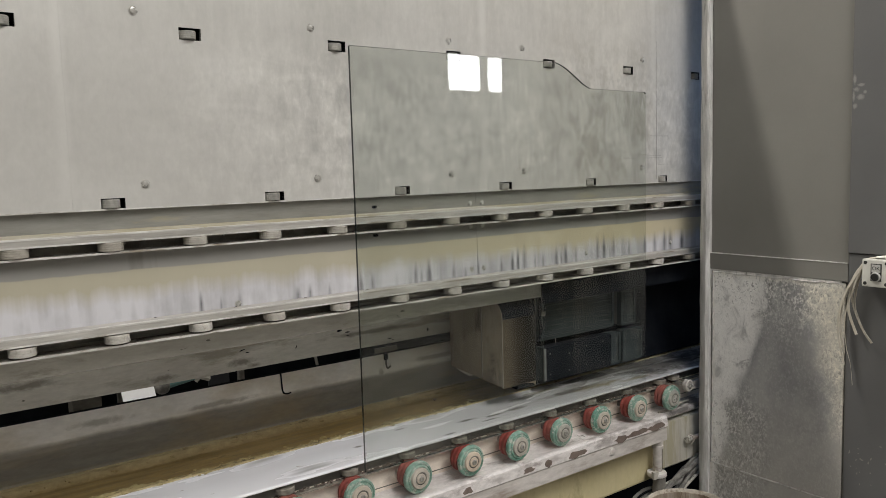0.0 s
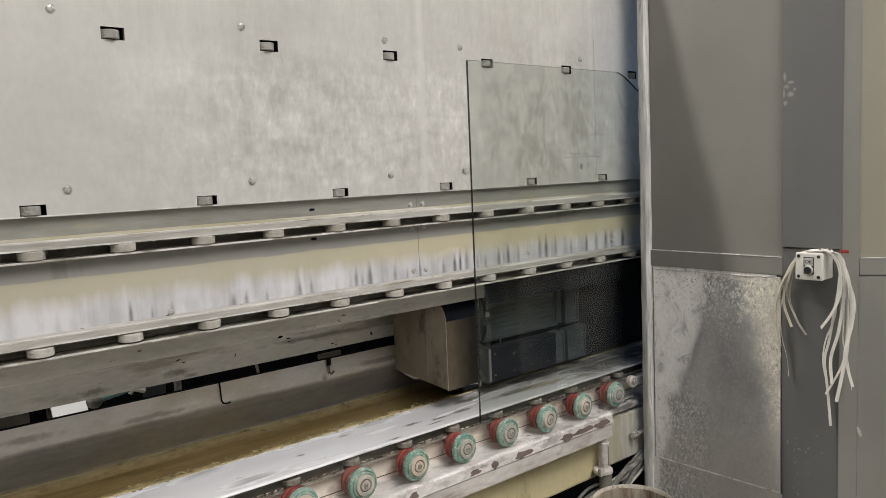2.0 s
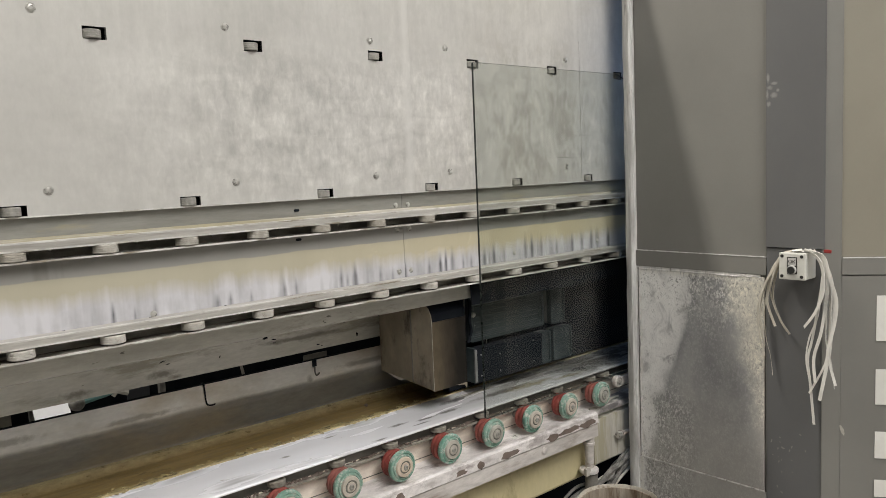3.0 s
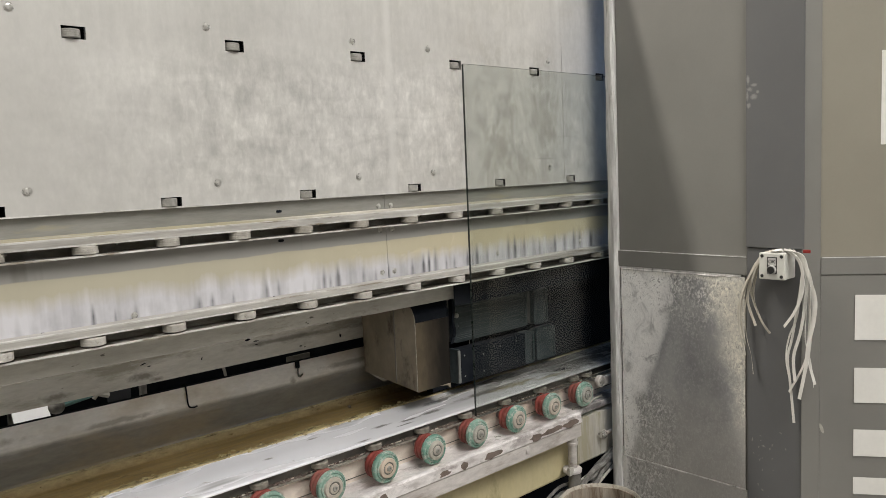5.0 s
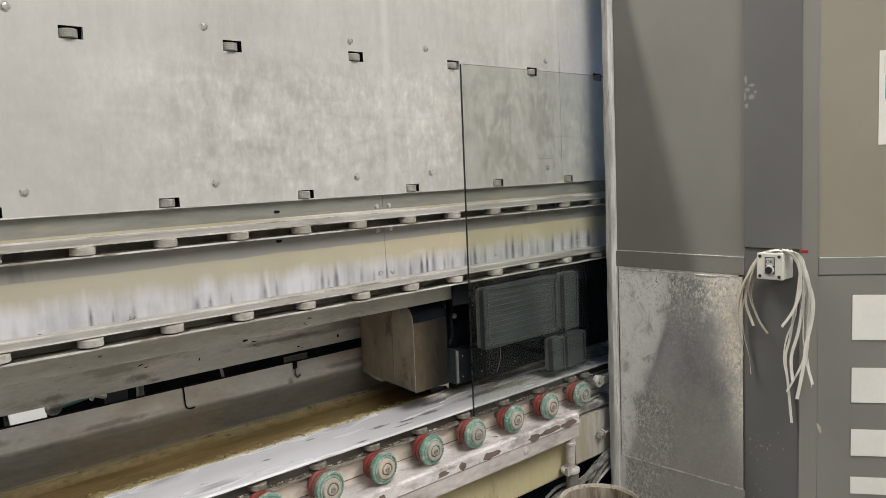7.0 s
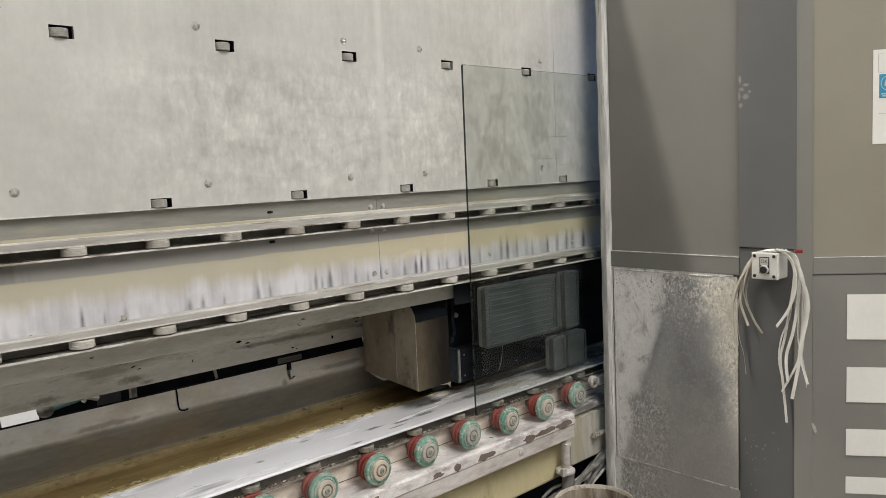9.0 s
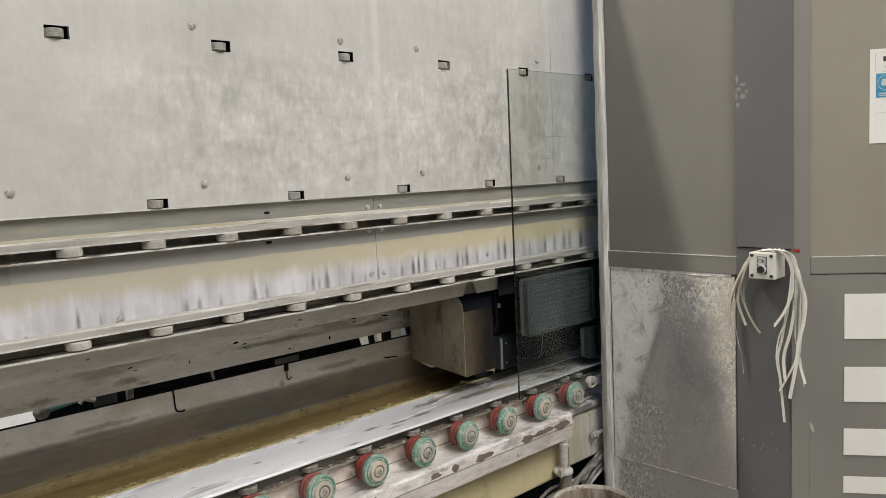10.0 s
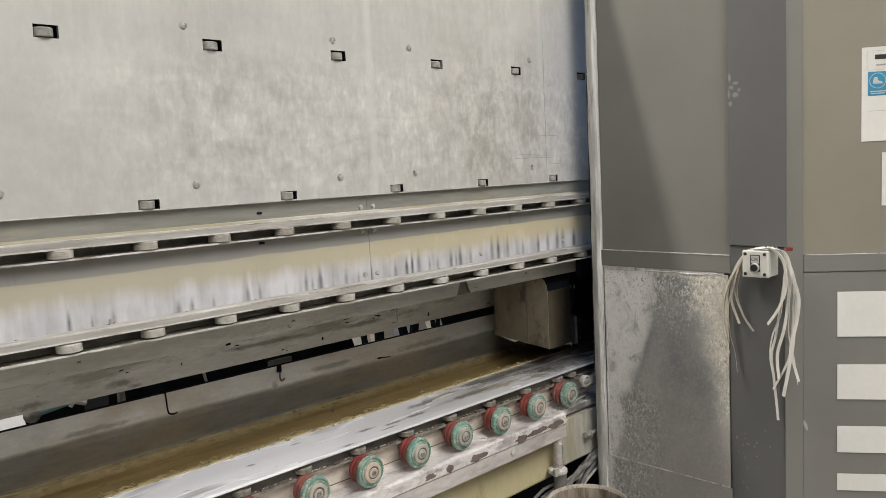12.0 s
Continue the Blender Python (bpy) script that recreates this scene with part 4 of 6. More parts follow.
def roller_rail(top, bottom, ledge, strip_top, material, label):
    """An open channel along x: sloped upper flange, dark channel with rollers, thin lower lip."""
    rail = thing("roller_rail", label, "rail")
    zt, zb = top, bottom
    part("flange", profile_bm([(1.846, zt + ledge), (1.822, zt + 0.002), (1.815, zt), (1.815, zt - 0.018), (1.822, zt - 0.018), (1.866, zt - 0.016)], X0, X1), M_LEDGE if strip_top else M_ALU, rail)
    part("flange_edge", profile_bm([(1.8135, zt - 0.0148), (1.8135, zt - 0.0185), (1.8148, zt - 0.0185), (1.8148, zt - 0.0148)], X0, X1), M_LIP, rail)
    part("face", profile_bm([(1.8143, zt - 0.0022), (1.8143, zt - 0.0148), (1.8149, zt - 0.0148), (1.8149, zt - 0.0022)], X0, X1), M_ALU, rail)
    part("crest", profile_bm([(1.8138, zt + 0.0008), (1.8138, zt - 0.0022), (1.816, zt - 0.0022), (1.8185, zt + 0.0022)], X0, X1), M_LIP, rail)
    part("channel_floor", profile_bm([(1.8195, zb + 0.0040), (1.8195, zb + 0.0004), (1.880, zb - 0.001), (1.880, zb + 0.0034)], X0, X1), M_RAIL_FLOOR, rail, "dusty dark channel floor")
    part("lower_lip", profile_bm([(1.813, zb + 0.0048), (1.813, zb + 0.0005), (1.8193, zb + 0.0004), (1.8193, zb + 0.0046)], X0, X1), M_LIP, rail)
    part("channel", profile_bm([(1.882, zt - 0.017), (1.8775, zt - 0.017), (1.8775, zb), (1.882, zb)], X0, X1), M_RAIL_IN, rail)
    if strip_top:
        for a, b in ((X0, 1.838), (1.8395, X1)):
            part("strip", profile_bm([(1.8425, 1.4635), (1.8435, zt - 0.015), (1.895, zt - 0.015), (1.895, 1.4635)], a, b), M_STRIP, rail, "dull grey sheet strip")
    zc = (zt - 0.018 + zb + 0.005) / 2
    ro = roller_part(rail, 0.028, 0.0195, material, (RAIL_X[0], R_Y + 0.028, zc))
    for k, x in enumerate(RAIL_X[1:]):
        copy_thing(ro, pose(x, R_Y + 0.028, zc, 0, 0, 53 * k))
    stud = part("stud", lathe_bm([(0.0035, 1.8775), (0.0035, 1.8745), (0.002, 1.873)], "y", 8), M_BOLT, rail)
    stud.location = (RAIL_X[0] + 0.04, 0, zc + 0.002)
    for x in RAIL_X[1:]:
        copy_thing(stud, pose(x + 0.04, 0, zc + 0.002))
        copy_thing(stud, pose(x + 0.085, 0, zc + 0.004))
    return rail


roller_rail(1.412, 1.367, 0.009, 1.60, M_ROLLER, "grey aluminium roller rail stained ochre on its ledge")
roller_rail(1.204, 1.155, 0.005, 0, M_ROLLER_LIGHT, "grey aluminium roller rail with pale rollers above the trough")

# stained sheets between the rails, butted at one seam
apron_panel = thing("stained_panel", "sheet panel stained ochre and chalk white with dark drips", "panel", kind="structure")
for a, b in ((X0, 1.838), (1.8395, X1)):
    part("sheet", profile_bm([(1.842, 1.372), (1.840, 1.20), (1.846, 1.20), (1.848, 1.372)], a, b), M_STAIN, apron_panel)
bo = part("bolt", dome_bolt(0.0065), M_BOLT_PALE, apron_panel, smooth=True)
bo.location = (1.815, 1.8405, 1.228)
for x, z in ((1.862, 1.228), (1.063, 1.215), (2.325, 1.235), (2.79, 1.235), (1.815, 1.357), (1.862, 1.357)):
    copy_thing(bo, pose(x, 1.841, z, 0, 50 * x, 0))
sl = part("slot", add_prism(bmesh.new(), rounded(-0.008, 0.008, -0.0035, 0.0035, 0.0034), 1.8385, 1.8435), M_BLACK, apron_panel)
sl.location = (1.473, 0, 1.357)
copy_thing(sl, pose(1.473, 0.002, 1.437))
for x in (0.86, 1.055, 1.247, 1.44, 1.633, 2.12):
    copy_thing(sl, pose(x, -0.0012, 1.2070) @ Matrix.Diagonal((0.5, 1, 0.45, 1)))
for x in (1.815, 1.862):
    copy_thing(bo, pose(x, 1.8432, 1.430, 0, 90 * x, 0))

# ---- aprons and trough behind the glass ----
apron_front = structure("apron_front", profile_bm(sheet_outline([(1.872, 1.165), (1.880, 1.10), (1.884, 1.0965)], 0.003), X0, 2.238), M_STEEL, "dull stainless hanging apron strip")
bm = profile_bm(sheet_outline([(1.872, 1.165), (1.880, 1.10), (1.884, 1.0965)], 0.003), 2.305, X1)
for v in bm.verts:
    if v.co.x < 2.4 and v.co.z > 1.15:
        v.co.x -= 0.035
structure("apron_front", bm, M_STEEL, "dull stainless hanging apron strip with a torn end")
for v in apron_front.data.vertices:
    if v.co.x > 2.0 and v.co.z > 1.15:
        v.co.x += 0.02
apron_back = structure("apron_back", profile_bm(sheet_outline([(2.19, 1.34), (2.232, 1.021)], 0.003), X0, X1), M_STEEL_DULL, "splashed stainless apron above a dark slot")
part("lower_sheet", profile_bm(sheet_outline([(2.2365, 1.04), (2.239, 1.02), (2.25, 0.936)], 0.003), X0, X1), M_STEEL_DULL, apron_back)
trough_wall = structure("trough_wall", profile_bm(sheet_outline([(2.2352, 0.9065), (2.235, 0.901), (2.235, 0.850), (2.2362, 0.838), (2.2395, 0.826), (2.245, 0.812), (2.290, 0.728), (2.290, 0.68)], 0.003), X0, X1), M_TROUGH, "splashed stainless trough wall, darker towards its foot")


def gouges():
    """Dark scrapes in the apron and trough sheets."""
    rnd = random.Random(21)
    spots = [(1.184, 1.016, 0.014, 0.004), (1.225, 1.0, 0.020, 0.004), (1.241, 0.99, 0.014, 0.003), (1.406, 0.98, 0.004, 0.012), (1.564, 1.012, 0.020, 0.008), (1.593, 1.002, 0.024, 0.004), (1.596, 0.99, 0.012, 0.003),
             (1.872, 1.015, 0.010, 0.004), (1.927, 0.962, 0.008, 0.016), (1.764, 0.953, 0.014, 0.004), (1.779, 0.947, 0.010, 0.003), (2.03, 1.014, 0.036, 0.005), (2.033, 1.0, 0.016, 0.004),
             (2.178, 1.001, 0.040, 0.005), (2.155, 0.995, 0.014, 0.004), (2.248, 1.012, 0.030, 0.004), (2.435, 0.963, 0.008, 0.018), (2.185, 0.841, 0.085, 0.007)]
    for x, z, w, h in spots:
        low = z < 0.92
        a = -radians(7.4)
        pts = []
        for i in range(9):
            b = 2 * math.pi * i / 9
            pts.append((w / 2 * math.cos(b) * rnd.uniform(0.7, 1.2), h / 2 * math.sin(b) * rnd.uniform(0.5, 1.3)))
        ob = part("gouge", add_prism(bmesh.new(), pts, -0.0006, 0.0006), M_BLACK, trough_wall if low else apron_back, "dark scrape")
        y = 2.2349 if low else 2.239 + (1.02 - z) * 0.131
        ob.matrix_basis = pose(x, y, z, 0 if low else 7.4, rnd.uniform(-15, 15), 0)


gouges()


def lap_dirt():
    """Broken line of dirt along the lap of the two apron sheets, and one upright joint."""
    rnd = random.Random(33)
    x = 0.3
    while x < 2.9:
        n = rnd.uniform(0.03, 0.16)
        h = rnd.uniform(0.0006, 0.0018)
        part("dirt_line", box_bm(x, x + n, 2.2302, 2.2335, 1.0208 - h, 1.0212 + h * 0.3), M_CHANNEL, apron_back, "dark dirt in the sheet lap")
        x += n + rnd.choice([0.002, 0.004, 0.03])
    part("sheet_joint", box_bm(2.2672, 2.2682, 2.2385, 2.2402, 0.965, 1.019), M_CHANNEL, apron_back)
    # patch added to darken the gap seen through the torn strip
    part("torn_gap_fill", box_bm(2.20, 2.34, 1.888, 1.891, 1.10, 1.164), M_CHANNEL, apron_front, "dark patch added to darken the torn gap")


lap_dirt()


def gutter():
    """Sludge bed: a lumpy rim heaped against the deck, a flat floor, a broken ledge at the back."""
    bm = bmesh.new()
    prof = [(2.0235, 0.7305, 0.15), (2.036, 0.7285, 0.4), (2.050, 0.7265, 1.2), (2.064, 0.7245, 2.0), (2.078, 0.7215, 2.3), (2.090, 0.7140, 2.0), (2.105, 0.7030, 0.8), (2.120, 0.6990, 0.4), (2.16, 0.6980, 0.3), (2.215, 0.6985, 0.3),
            (2.240, 0.6992, 0.4), (2.258, 0.7005, 0.7), (2.264, 0.7040, 1.0), (2.274, 0.7100, 0.8), (2.282, 0.7150, 0.6), (2.291, 0.7215, 0.4), (2.291, 0.60, 0.0), (2.0235, 0.60, 0.0)]
    m = len(prof)
    xs = [X0 + 0.06 * i for i in range(50)] + [0.4 + 0.007 * i for i in range(400)] + [3.2 + 0.05 * i for i in range(31)]
    rows = []
    for x in xs:
        row = []
        for y, z, k in prof:
            d = 0.0040 * noise.noise((x * 11, y * 14, 1.3)) + 0.0030 * noise.noise((x * 47, y * 60, 4.1)) + 0.0016 * noise.noise((x * 120, y * 140, 9.0))
            s = 0.006 * noise.noise((x * 9, y * 5, 6.6)) + 0.004 * noise.noise((x * 38, y * 8, 2.2))
            row.append(bm.verts.new((x, y + (s * k if 2.03 < y < 2.285 else 0), z + d * k)))
        rows.append(row)
    for a, b in zip(rows, rows[1:]):
        for k in range(m):
            bm.faces.new((a[k], a[(k + 1) % m], b[(k + 1) % m], b[k]))
    bm.faces.new(rows[0])
    bm.faces.new(rows[-1])
    return structure("gutter", bm, M_SLUDGE, "gutter caked with ochre grinding sludge")


structure("trough_seal", profile_bm([(2.2338, 0.9060), (2.2338, 0.9092), (2.2405, 0.9097), (2.2405, 0.9060)], X0, X1), M_BLACK, "black rubber edging on the trough wall")
gutter()


def crumbs():
    """Clods of sludge along the gutter's two rims."""
    rnd = random.Random(4)
    bm = bmesh.new()
    for i in range(260):
        x = rnd.uniform(0.4, 3.2)
        y, z = (rnd.gauss(2.020, 0.004), 0.734) if rnd.random() < 0.4 else ((rnd.uniform(2.04, 2.085), 0.7255) if rnd.random() < 0.6 else (rnd.gauss(2.266, 0.005), 0.711))
        r = rnd.uniform(0.002, 0.006)
        m = pose(x, y, z, 0, 0, rnd.uniform(0, 180)) @ Matrix.Diagonal((rnd.uniform(1, 2.6) * r, r, r * 0.6, 1))
        bmesh.ops.create_icosphere(bm, subdivisions=1, radius=1.0, matrix=m)
    ob = link_mesh("sludge_crumbs", bm, M_SLUDGE)
    tagged(ob, "dried ochre sludge crumbs along the gutter rim", "sludge", kind="stuff")


crumbs()


def crust(y, z, w, name):
    """A lumpy dried rim of sludge along x."""
    bm = bmesh.new()
    n = 420
    rows = []
    for i in range(n + 1):
        x = X0 + (X1 - X0) * i / n
        a = 0.5 + 0.5 * noise.noise((x * 13, y * 3, 2.0)) + 0.35 * noise.noise((x * 41, 0, 7.0))
        wid, hi = w * (0.45 + 0.7 * a), 0.0015 + 0.0045 * max(a, 0.0)
        rows.append([bm.verts.new((x, y + wid * u, z + hi * h)) for u, h in ((-0.5, -0.3), (-0.35, 0.6), (0.0, 1.0), (0.35, 0.6), (0.5, -0.3))])
    for p, q in zip(rows, rows[1:]):
        for k in range(5):
            bm.faces.new((p[k], p[(k + 1) % 5], q[(k + 1) % 5], q[k]))
    bm.faces.new(rows[0])
    bm.faces.new(rows[-1])
    structure(name, bm, M_CRUST, "dried yellow sludge crust along the gutter rim")


crust(2.0205, 0.7325, 0.013, "crust_front")
crust(2.282, 0.7195, 0.014, "crust_back")

clods = random.Random(14)
for x, y, z in ((1.437, 2.105, 0.704), (1.935, 2.225, 0.704), (1.655, 2.075, 0.716), (2.22, 2.09, 0.706)):
    clod = thing("sludge_clod", "dark dried sludge clod lying in the gutter", "sludge", "clods in the gutter")
    bm = bmesh.new()
    bmesh.ops.create_icosphere(bm, subdivisions=2, radius=1.0, matrix=pose(x, y, z, 0, 0, clods.uniform(0, 90)) @ Matrix.Diagonal((0.010, 0.006, 0.005, 1)))
    for vert in bm.verts:
        vert.co += 0.002 * Vector((clods.uniform(-1, 1), clods.uniform(-1, 1), clods.uniform(-0.6, 0.6)))
    part("lump", bm, M_CHIP, clod)

hook = thing("wire_hook", "bent black wire hook over the trough edge", "hook")
part("wire", tube_bm(smooth_path([(1.340, 2.25, 0.909), (1.341, 2.234, 0.912), (1.343, 2.231, 0.895), (1.345, 2.231, 0.858), (1.349, 2.229, 0.843), (1.363, 2.228, 0.839), (1.373, 2.228, 0.841)], 5), 0.0026), M_BLACK, hook)

latch = thing("trough_latch", "small dark latch with a bent pin on the trough", "latch")
part("latch_body", box_bm(1.728, 1.742, 2.226, 2.2345, 0.885, 0.908, bev=0.002), M_BLACK, latch)
part("pin", tube_bm(smooth_path([(1.735, 2.228, 0.885), (1.733, 2.226, 0.868), (1.738, 2.225, 0.855), (1.750, 2.224, 0.862)], 4), 0.0028, 6), M_CHANNEL, latch)

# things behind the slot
# black sheet added in place of the shaded open space behind the slot
structure("slot_void_sheet", box_bm(X0, X1, 2.62, 2.64, 0.3, 1.5), M_BLACK, "black sheet added as the dark void behind the slot")
rear_box = thing("rear_box", "dim beige box standing behind the slot", "box")
part("box_body", box_bm(0.789, 0.874, 2.53, 2.60, 0.0, 1.05, bev=0.004), M_CHANNEL, rear_box)
ball = thing("pipe_joint", "grey pipe joint with a teal hose seen in the slot", "pipe")
part("joint", lathe_bm([(0.005, -0.022), (0.014, -0.018), (0.0205, -0.010), (0.023, 0.0), (0.0205, 0.010), (0.014, 0.018), (0.005, 0.022)], "y", 18, (1.004, 2.33, 0.908)), M_HOSE, ball, smooth=True)
part("hose", tube_bm(smooth_path([(1.02, 2.34, 0.908), (1.06, 2.36, 0.908), (1.11, 2.36, 0.916), (1.15, 2.37, 0.93)], 4), 0.012), M_TEAL, ball, "teal hose", smooth=True)
part("bracket", tube_bm([(1.105, 2.33, 0.925), (1.150, 2.34, 0.905)], 0.009, 6), M_ALU, ball)
part("bracket", tube_bm([(1.105, 2.33, 0.905), (1.125, 2.33, 0.93)], 0.006, 6), M_ALU, ball)
part("post", box_bm(1.245, 1.262, 2.33, 2.35, 0.6, 1.3), M_HOSE, ball)
sheet_w = thing("white_board", "white board standing behind the machine", "board")
part("board", profile_bm([(2.36, 0.66), (2.60, 0.99), (2.60, 0.985), (2.365, 0.655)], 0.928, 1.028), M_BOARD, sheet_w)
part("leg", box_bm(0.93, 0.95, 2.56, 2.58, 0.0, 0.945), M_HOSE, sheet_w)
part("leg", box_bm(1.0, 1.02, 2.39, 2.41, 0.0, 0.70), M_HOSE, sheet_w)
rack = thing("rear_rack", "dark struts, with pale sheets for the daylit hall behind", "rack")
for x, w, lean in ((2.23, 0.016, -10), (2.305, 0.034, 0), (2.424, 0.014, -14), (2.442, 0.012, -14), (2.492, 0.032, 10), (2.603, 0.012, -10), (2.631, 0.008, 0)):
    ob = part("strut", box_bm(-w / 2, w / 2, -0.01, 0.01, -0.87, 0.35), M_BLACK, rack)
    ob.matrix_basis = pose(x, 2.40, 0.875, 0, lean, 0)
# tilted pale sheets stand in for the daylit hall behind the struts
for x0, x1, mat in ((2.244, 2.292, M_WHITE), (2.304, 2.327, M_ALU), (2.328, 2.358, M_BEAM), (2.388, 2.454, M_STEEL), (2.455, 2.488, M_BLUEGREY), (2.52, 2.552, M_BLUEGREY), (2.582, 2.641, M_STRIP), (2.642, 2.674, M_WHITE), (2.687, 2.734, M_BLUEGREY)):
    part("daylit_sheet", profile_bm([(2.42, 0.0), (2.42, 0.72), (2.56, 1.0), (2.567, 1.0), (2.427, 0.72), (2.427, 0.0)], x0, x1), mat, rack)
part("brace", tube_bm([(1.548, 2.40, 0.91), (1.560, 2.40, 0.85)], 0.005, 6), M_STEEL, rack)
part("ledge", profile_bm([(2.40, 0.7), (2.40, 0.884), (2.404, 0.884), (2.404, 0.7)], 1.795, 1.893), M_CHANNEL, rack)
part("blue_sheet", profile_bm([(2.40, 0.6), (2.40, 0.92), (2.404, 0.92), (2.404, 0.6)], 1.168, 1.238), M_DARKBLUE, rack)

# ---- conveyor ----
conv = thing("glass_conveyor", "beige glass conveyor with red and green support wheels", "conveyor")
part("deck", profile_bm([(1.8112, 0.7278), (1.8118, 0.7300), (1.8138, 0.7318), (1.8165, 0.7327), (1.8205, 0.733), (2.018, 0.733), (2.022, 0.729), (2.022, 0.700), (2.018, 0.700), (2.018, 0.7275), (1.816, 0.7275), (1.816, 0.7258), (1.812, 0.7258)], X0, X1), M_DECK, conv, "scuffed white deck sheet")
part("chain_cover", profile_bm([(1.845, 0.7265), (1.845, 0.683), (1.90, 0.683), (1.90, 0.7265)], X0, X1), M_CHANNEL, conv, "dark greasy channel")
part("beam", profile_bm([(1.838, 0.684), (1.858, 0.684), (1.858, 0.60), (1.90, 0.60), (1.90, 0.70), (1.876, 0.70), (1.838, 0.687)], X0, X1), M_BEAM, conv)
part("beam_edge", profile_bm([(1.828, 0.6885), (1.838, 0.6885), (1.838, 0.682), (1.828, 0.682)], X0, X1), M_ROLLER_DIRTY, conv)
part("beam_seam", box_bm(X0, X1, 1.8565, 1.859, 0.617, 0.6195), M_CHANNEL, conv)
part("shelf", profile_bm([(1.858, 0.606), (1.858, 0.600), (1.86, 0.560), (1.746, 0.560), (1.746, 0.604), (1.755, 0.607), (1.80, 0.603)], X0, 2.645), M_SHELF, conv, "worn pale shelf below the wheels")
part("end_shelf", profile_bm([(1.858, 0.600), (1.858, 0.576), (1.786, 0.574), (1.782, 0.584), (1.786, 0.598)], 2.646, 3.2), M_SHELF, conv)
part("lip", profile_bm([(1.746, 0.606), (1.741, 0.602), (1.738, 0.570), (1.746, 0.568)], X0, 2.642), M_SHELF, conv)
part("band", profile_bm([(1.752, 0.568), (1.742, 0.566), (1.740, 0.518), (1.752, 0.516)], X0, 2.64), M_BAND, conv, "grey lower band")
part("tank", profile_bm([(1.805, 0.56), (1.80, 0.36), (1.803, 0.352), (2.26, 0.352), (2.26, 0.59), (1.90, 0.59)], X0, 2.66), M_TANK, conv, "yellowed tank side")
# black block added where shade lies under the tank
part("tank_shade", box_bm(X0, 3.6, 1.93, 2.25, 0.0, 0.351), M_BLACK, conv, "black block added as the shade under the tank")
part("end_plate", profile_bm([(1.778, 0.56), (1.776, 0.39), (1.79, 0.378), (2.26, 0.378), (2.26, 0.56)], 2.662, 3.6), M_END, conv, "yellow-grey streaked end plate")


def grease():
    """Clots of dark grease and glass dust on the beam under the deck."""
    rnd = random.Random(17)
    bm = bmesh.new()
    for i in range(420):
        x = rnd.uniform(1.0, 2.85)
        r = rnd.uniform(0.0015, 0.0048)
        m = pose(x, rnd.uniform(1.829, 1.842), 0.6895 + rnd.uniform(0, 0.003), 0, 0, rnd.uniform(0, 180)) @ Matrix.Diagonal((rnd.uniform(1, 3.0) * r, r, r * 0.8, 1))
        bmesh.ops.create_icosphere(bm, subdivisions=1, radius=1.0, matrix=m)
    tagged(link_mesh("grease_clots", bm, M_CHIP), "dark grease and dust clots on the conveyor beam", "grime", kind="stuff")


grease()


def chips():
    rnd = random.Random(11)
    spots = [(1.50, 0.05), (1.70, 0.035), (1.945, 0.045), (2.17, 0.10), (2.385, 0.07), (2.475, 0.14), (2.575, 0.10), (2.03, 0.03), (1.30, 0.06)]
    for x, w in spots:
        pts = []
        for i in range(12):
            a = 2 * math.pi * i / 12
            pts.append((x + w / 2 * math.cos(a) * rnd.uniform(0.7, 1.2), 0.582 + 0.013 * math.sin(a) * rnd.uniform(0.4, 1.2)))
        ob = part("paint_chip", add_prism(bmesh.new(), pts, -0.0006, 0.001), M_CHIP, conv, "bare brown paint chip")
        ob.matrix_basis = pose(0, 1.7385, 0) @ Matrix.Translation((0, 0, 0.586)) @ Matrix.Rotation(radians(-4), 4, "X") @ Matrix.Translation((0, 0, -0.586))


chips()

WHEEL_X = [1.543 + 0.1937 * k for k in range(-2, 7)]
WHEEL_Z = 0.6575
WHEELS = []


def support_wheel():
    """Red grooved tyre at the back, green flange before it, grey disc and bolt."""
    w = part("wheel", lathe_bm([(0.012, 0.068), (0.039, 0.068), (0.0425, 0.0645), (0.0425, 0.0565), (0.0375, 0.0545), (0.0375, 0.0500), (0.0425, 0.0480), (0.0425, 0.0385), (0.0365, 0.0360), (0.012, 0.0360)], "y", 36), M_TYRE, conv, "red rubber tyre", True)
    part("neck", lathe_bm([(0.030, 0.037), (0.030, 0.027)], "y", 24), M_CHANNEL, w, "dark gap behind the flange")
    part("flange", lathe_bm([(0.02, 0.0275), (0.0455, 0.0265), (0.0475, 0.0235), (0.0475, 0.0155), (0.0455, 0.0115), (0.0405, 0.0100), (0.0395, 0.0125), (0.0375, 0.0125), (0.0365, 0.0085), (0.0325, 0.0070), (0.0315, 0.0095), (0.02, 0.0095)], "y", 40), M_GREEN, w, "worn green flange", True)
    part("disc", lathe_bm([(0.012, 0.011), (0.0305, 0.011), (0.0305, 0.0050), (0.0285, 0.0020), (0.0200, 0.0008), (0.0190, 0.0040), (0.0150, 0.0040), (0.0145, 0.0005), (0.0115, 0.0)], "y", 32), M_DISC, w, "dusty grey disc", True)
    part("hub_bolt", lathe_bm([(0.0088, 0.004), (0.0088, -0.002), (0.0075, -0.004), (0.0045, -0.004), (0.004, -0.001)], "y", 6), M_BOLT, w)
    part("seal_ring", lathe_bm([(0.0150, 0.0035), (0.0188, 0.0035), (0.0188, 0.0028), (0.0150, 0.0028)], "y", 24), M_CHANNEL, w, "dark seal ring")
    part("axle", lathe_bm([(0.013, 0.06), (0.013, 0.105)], "y", 12), M_BOLT, w)
    return w


wheel = support_wheel()
wheel.location = (WHEEL_X[0], 1.753, WHEEL_Z)
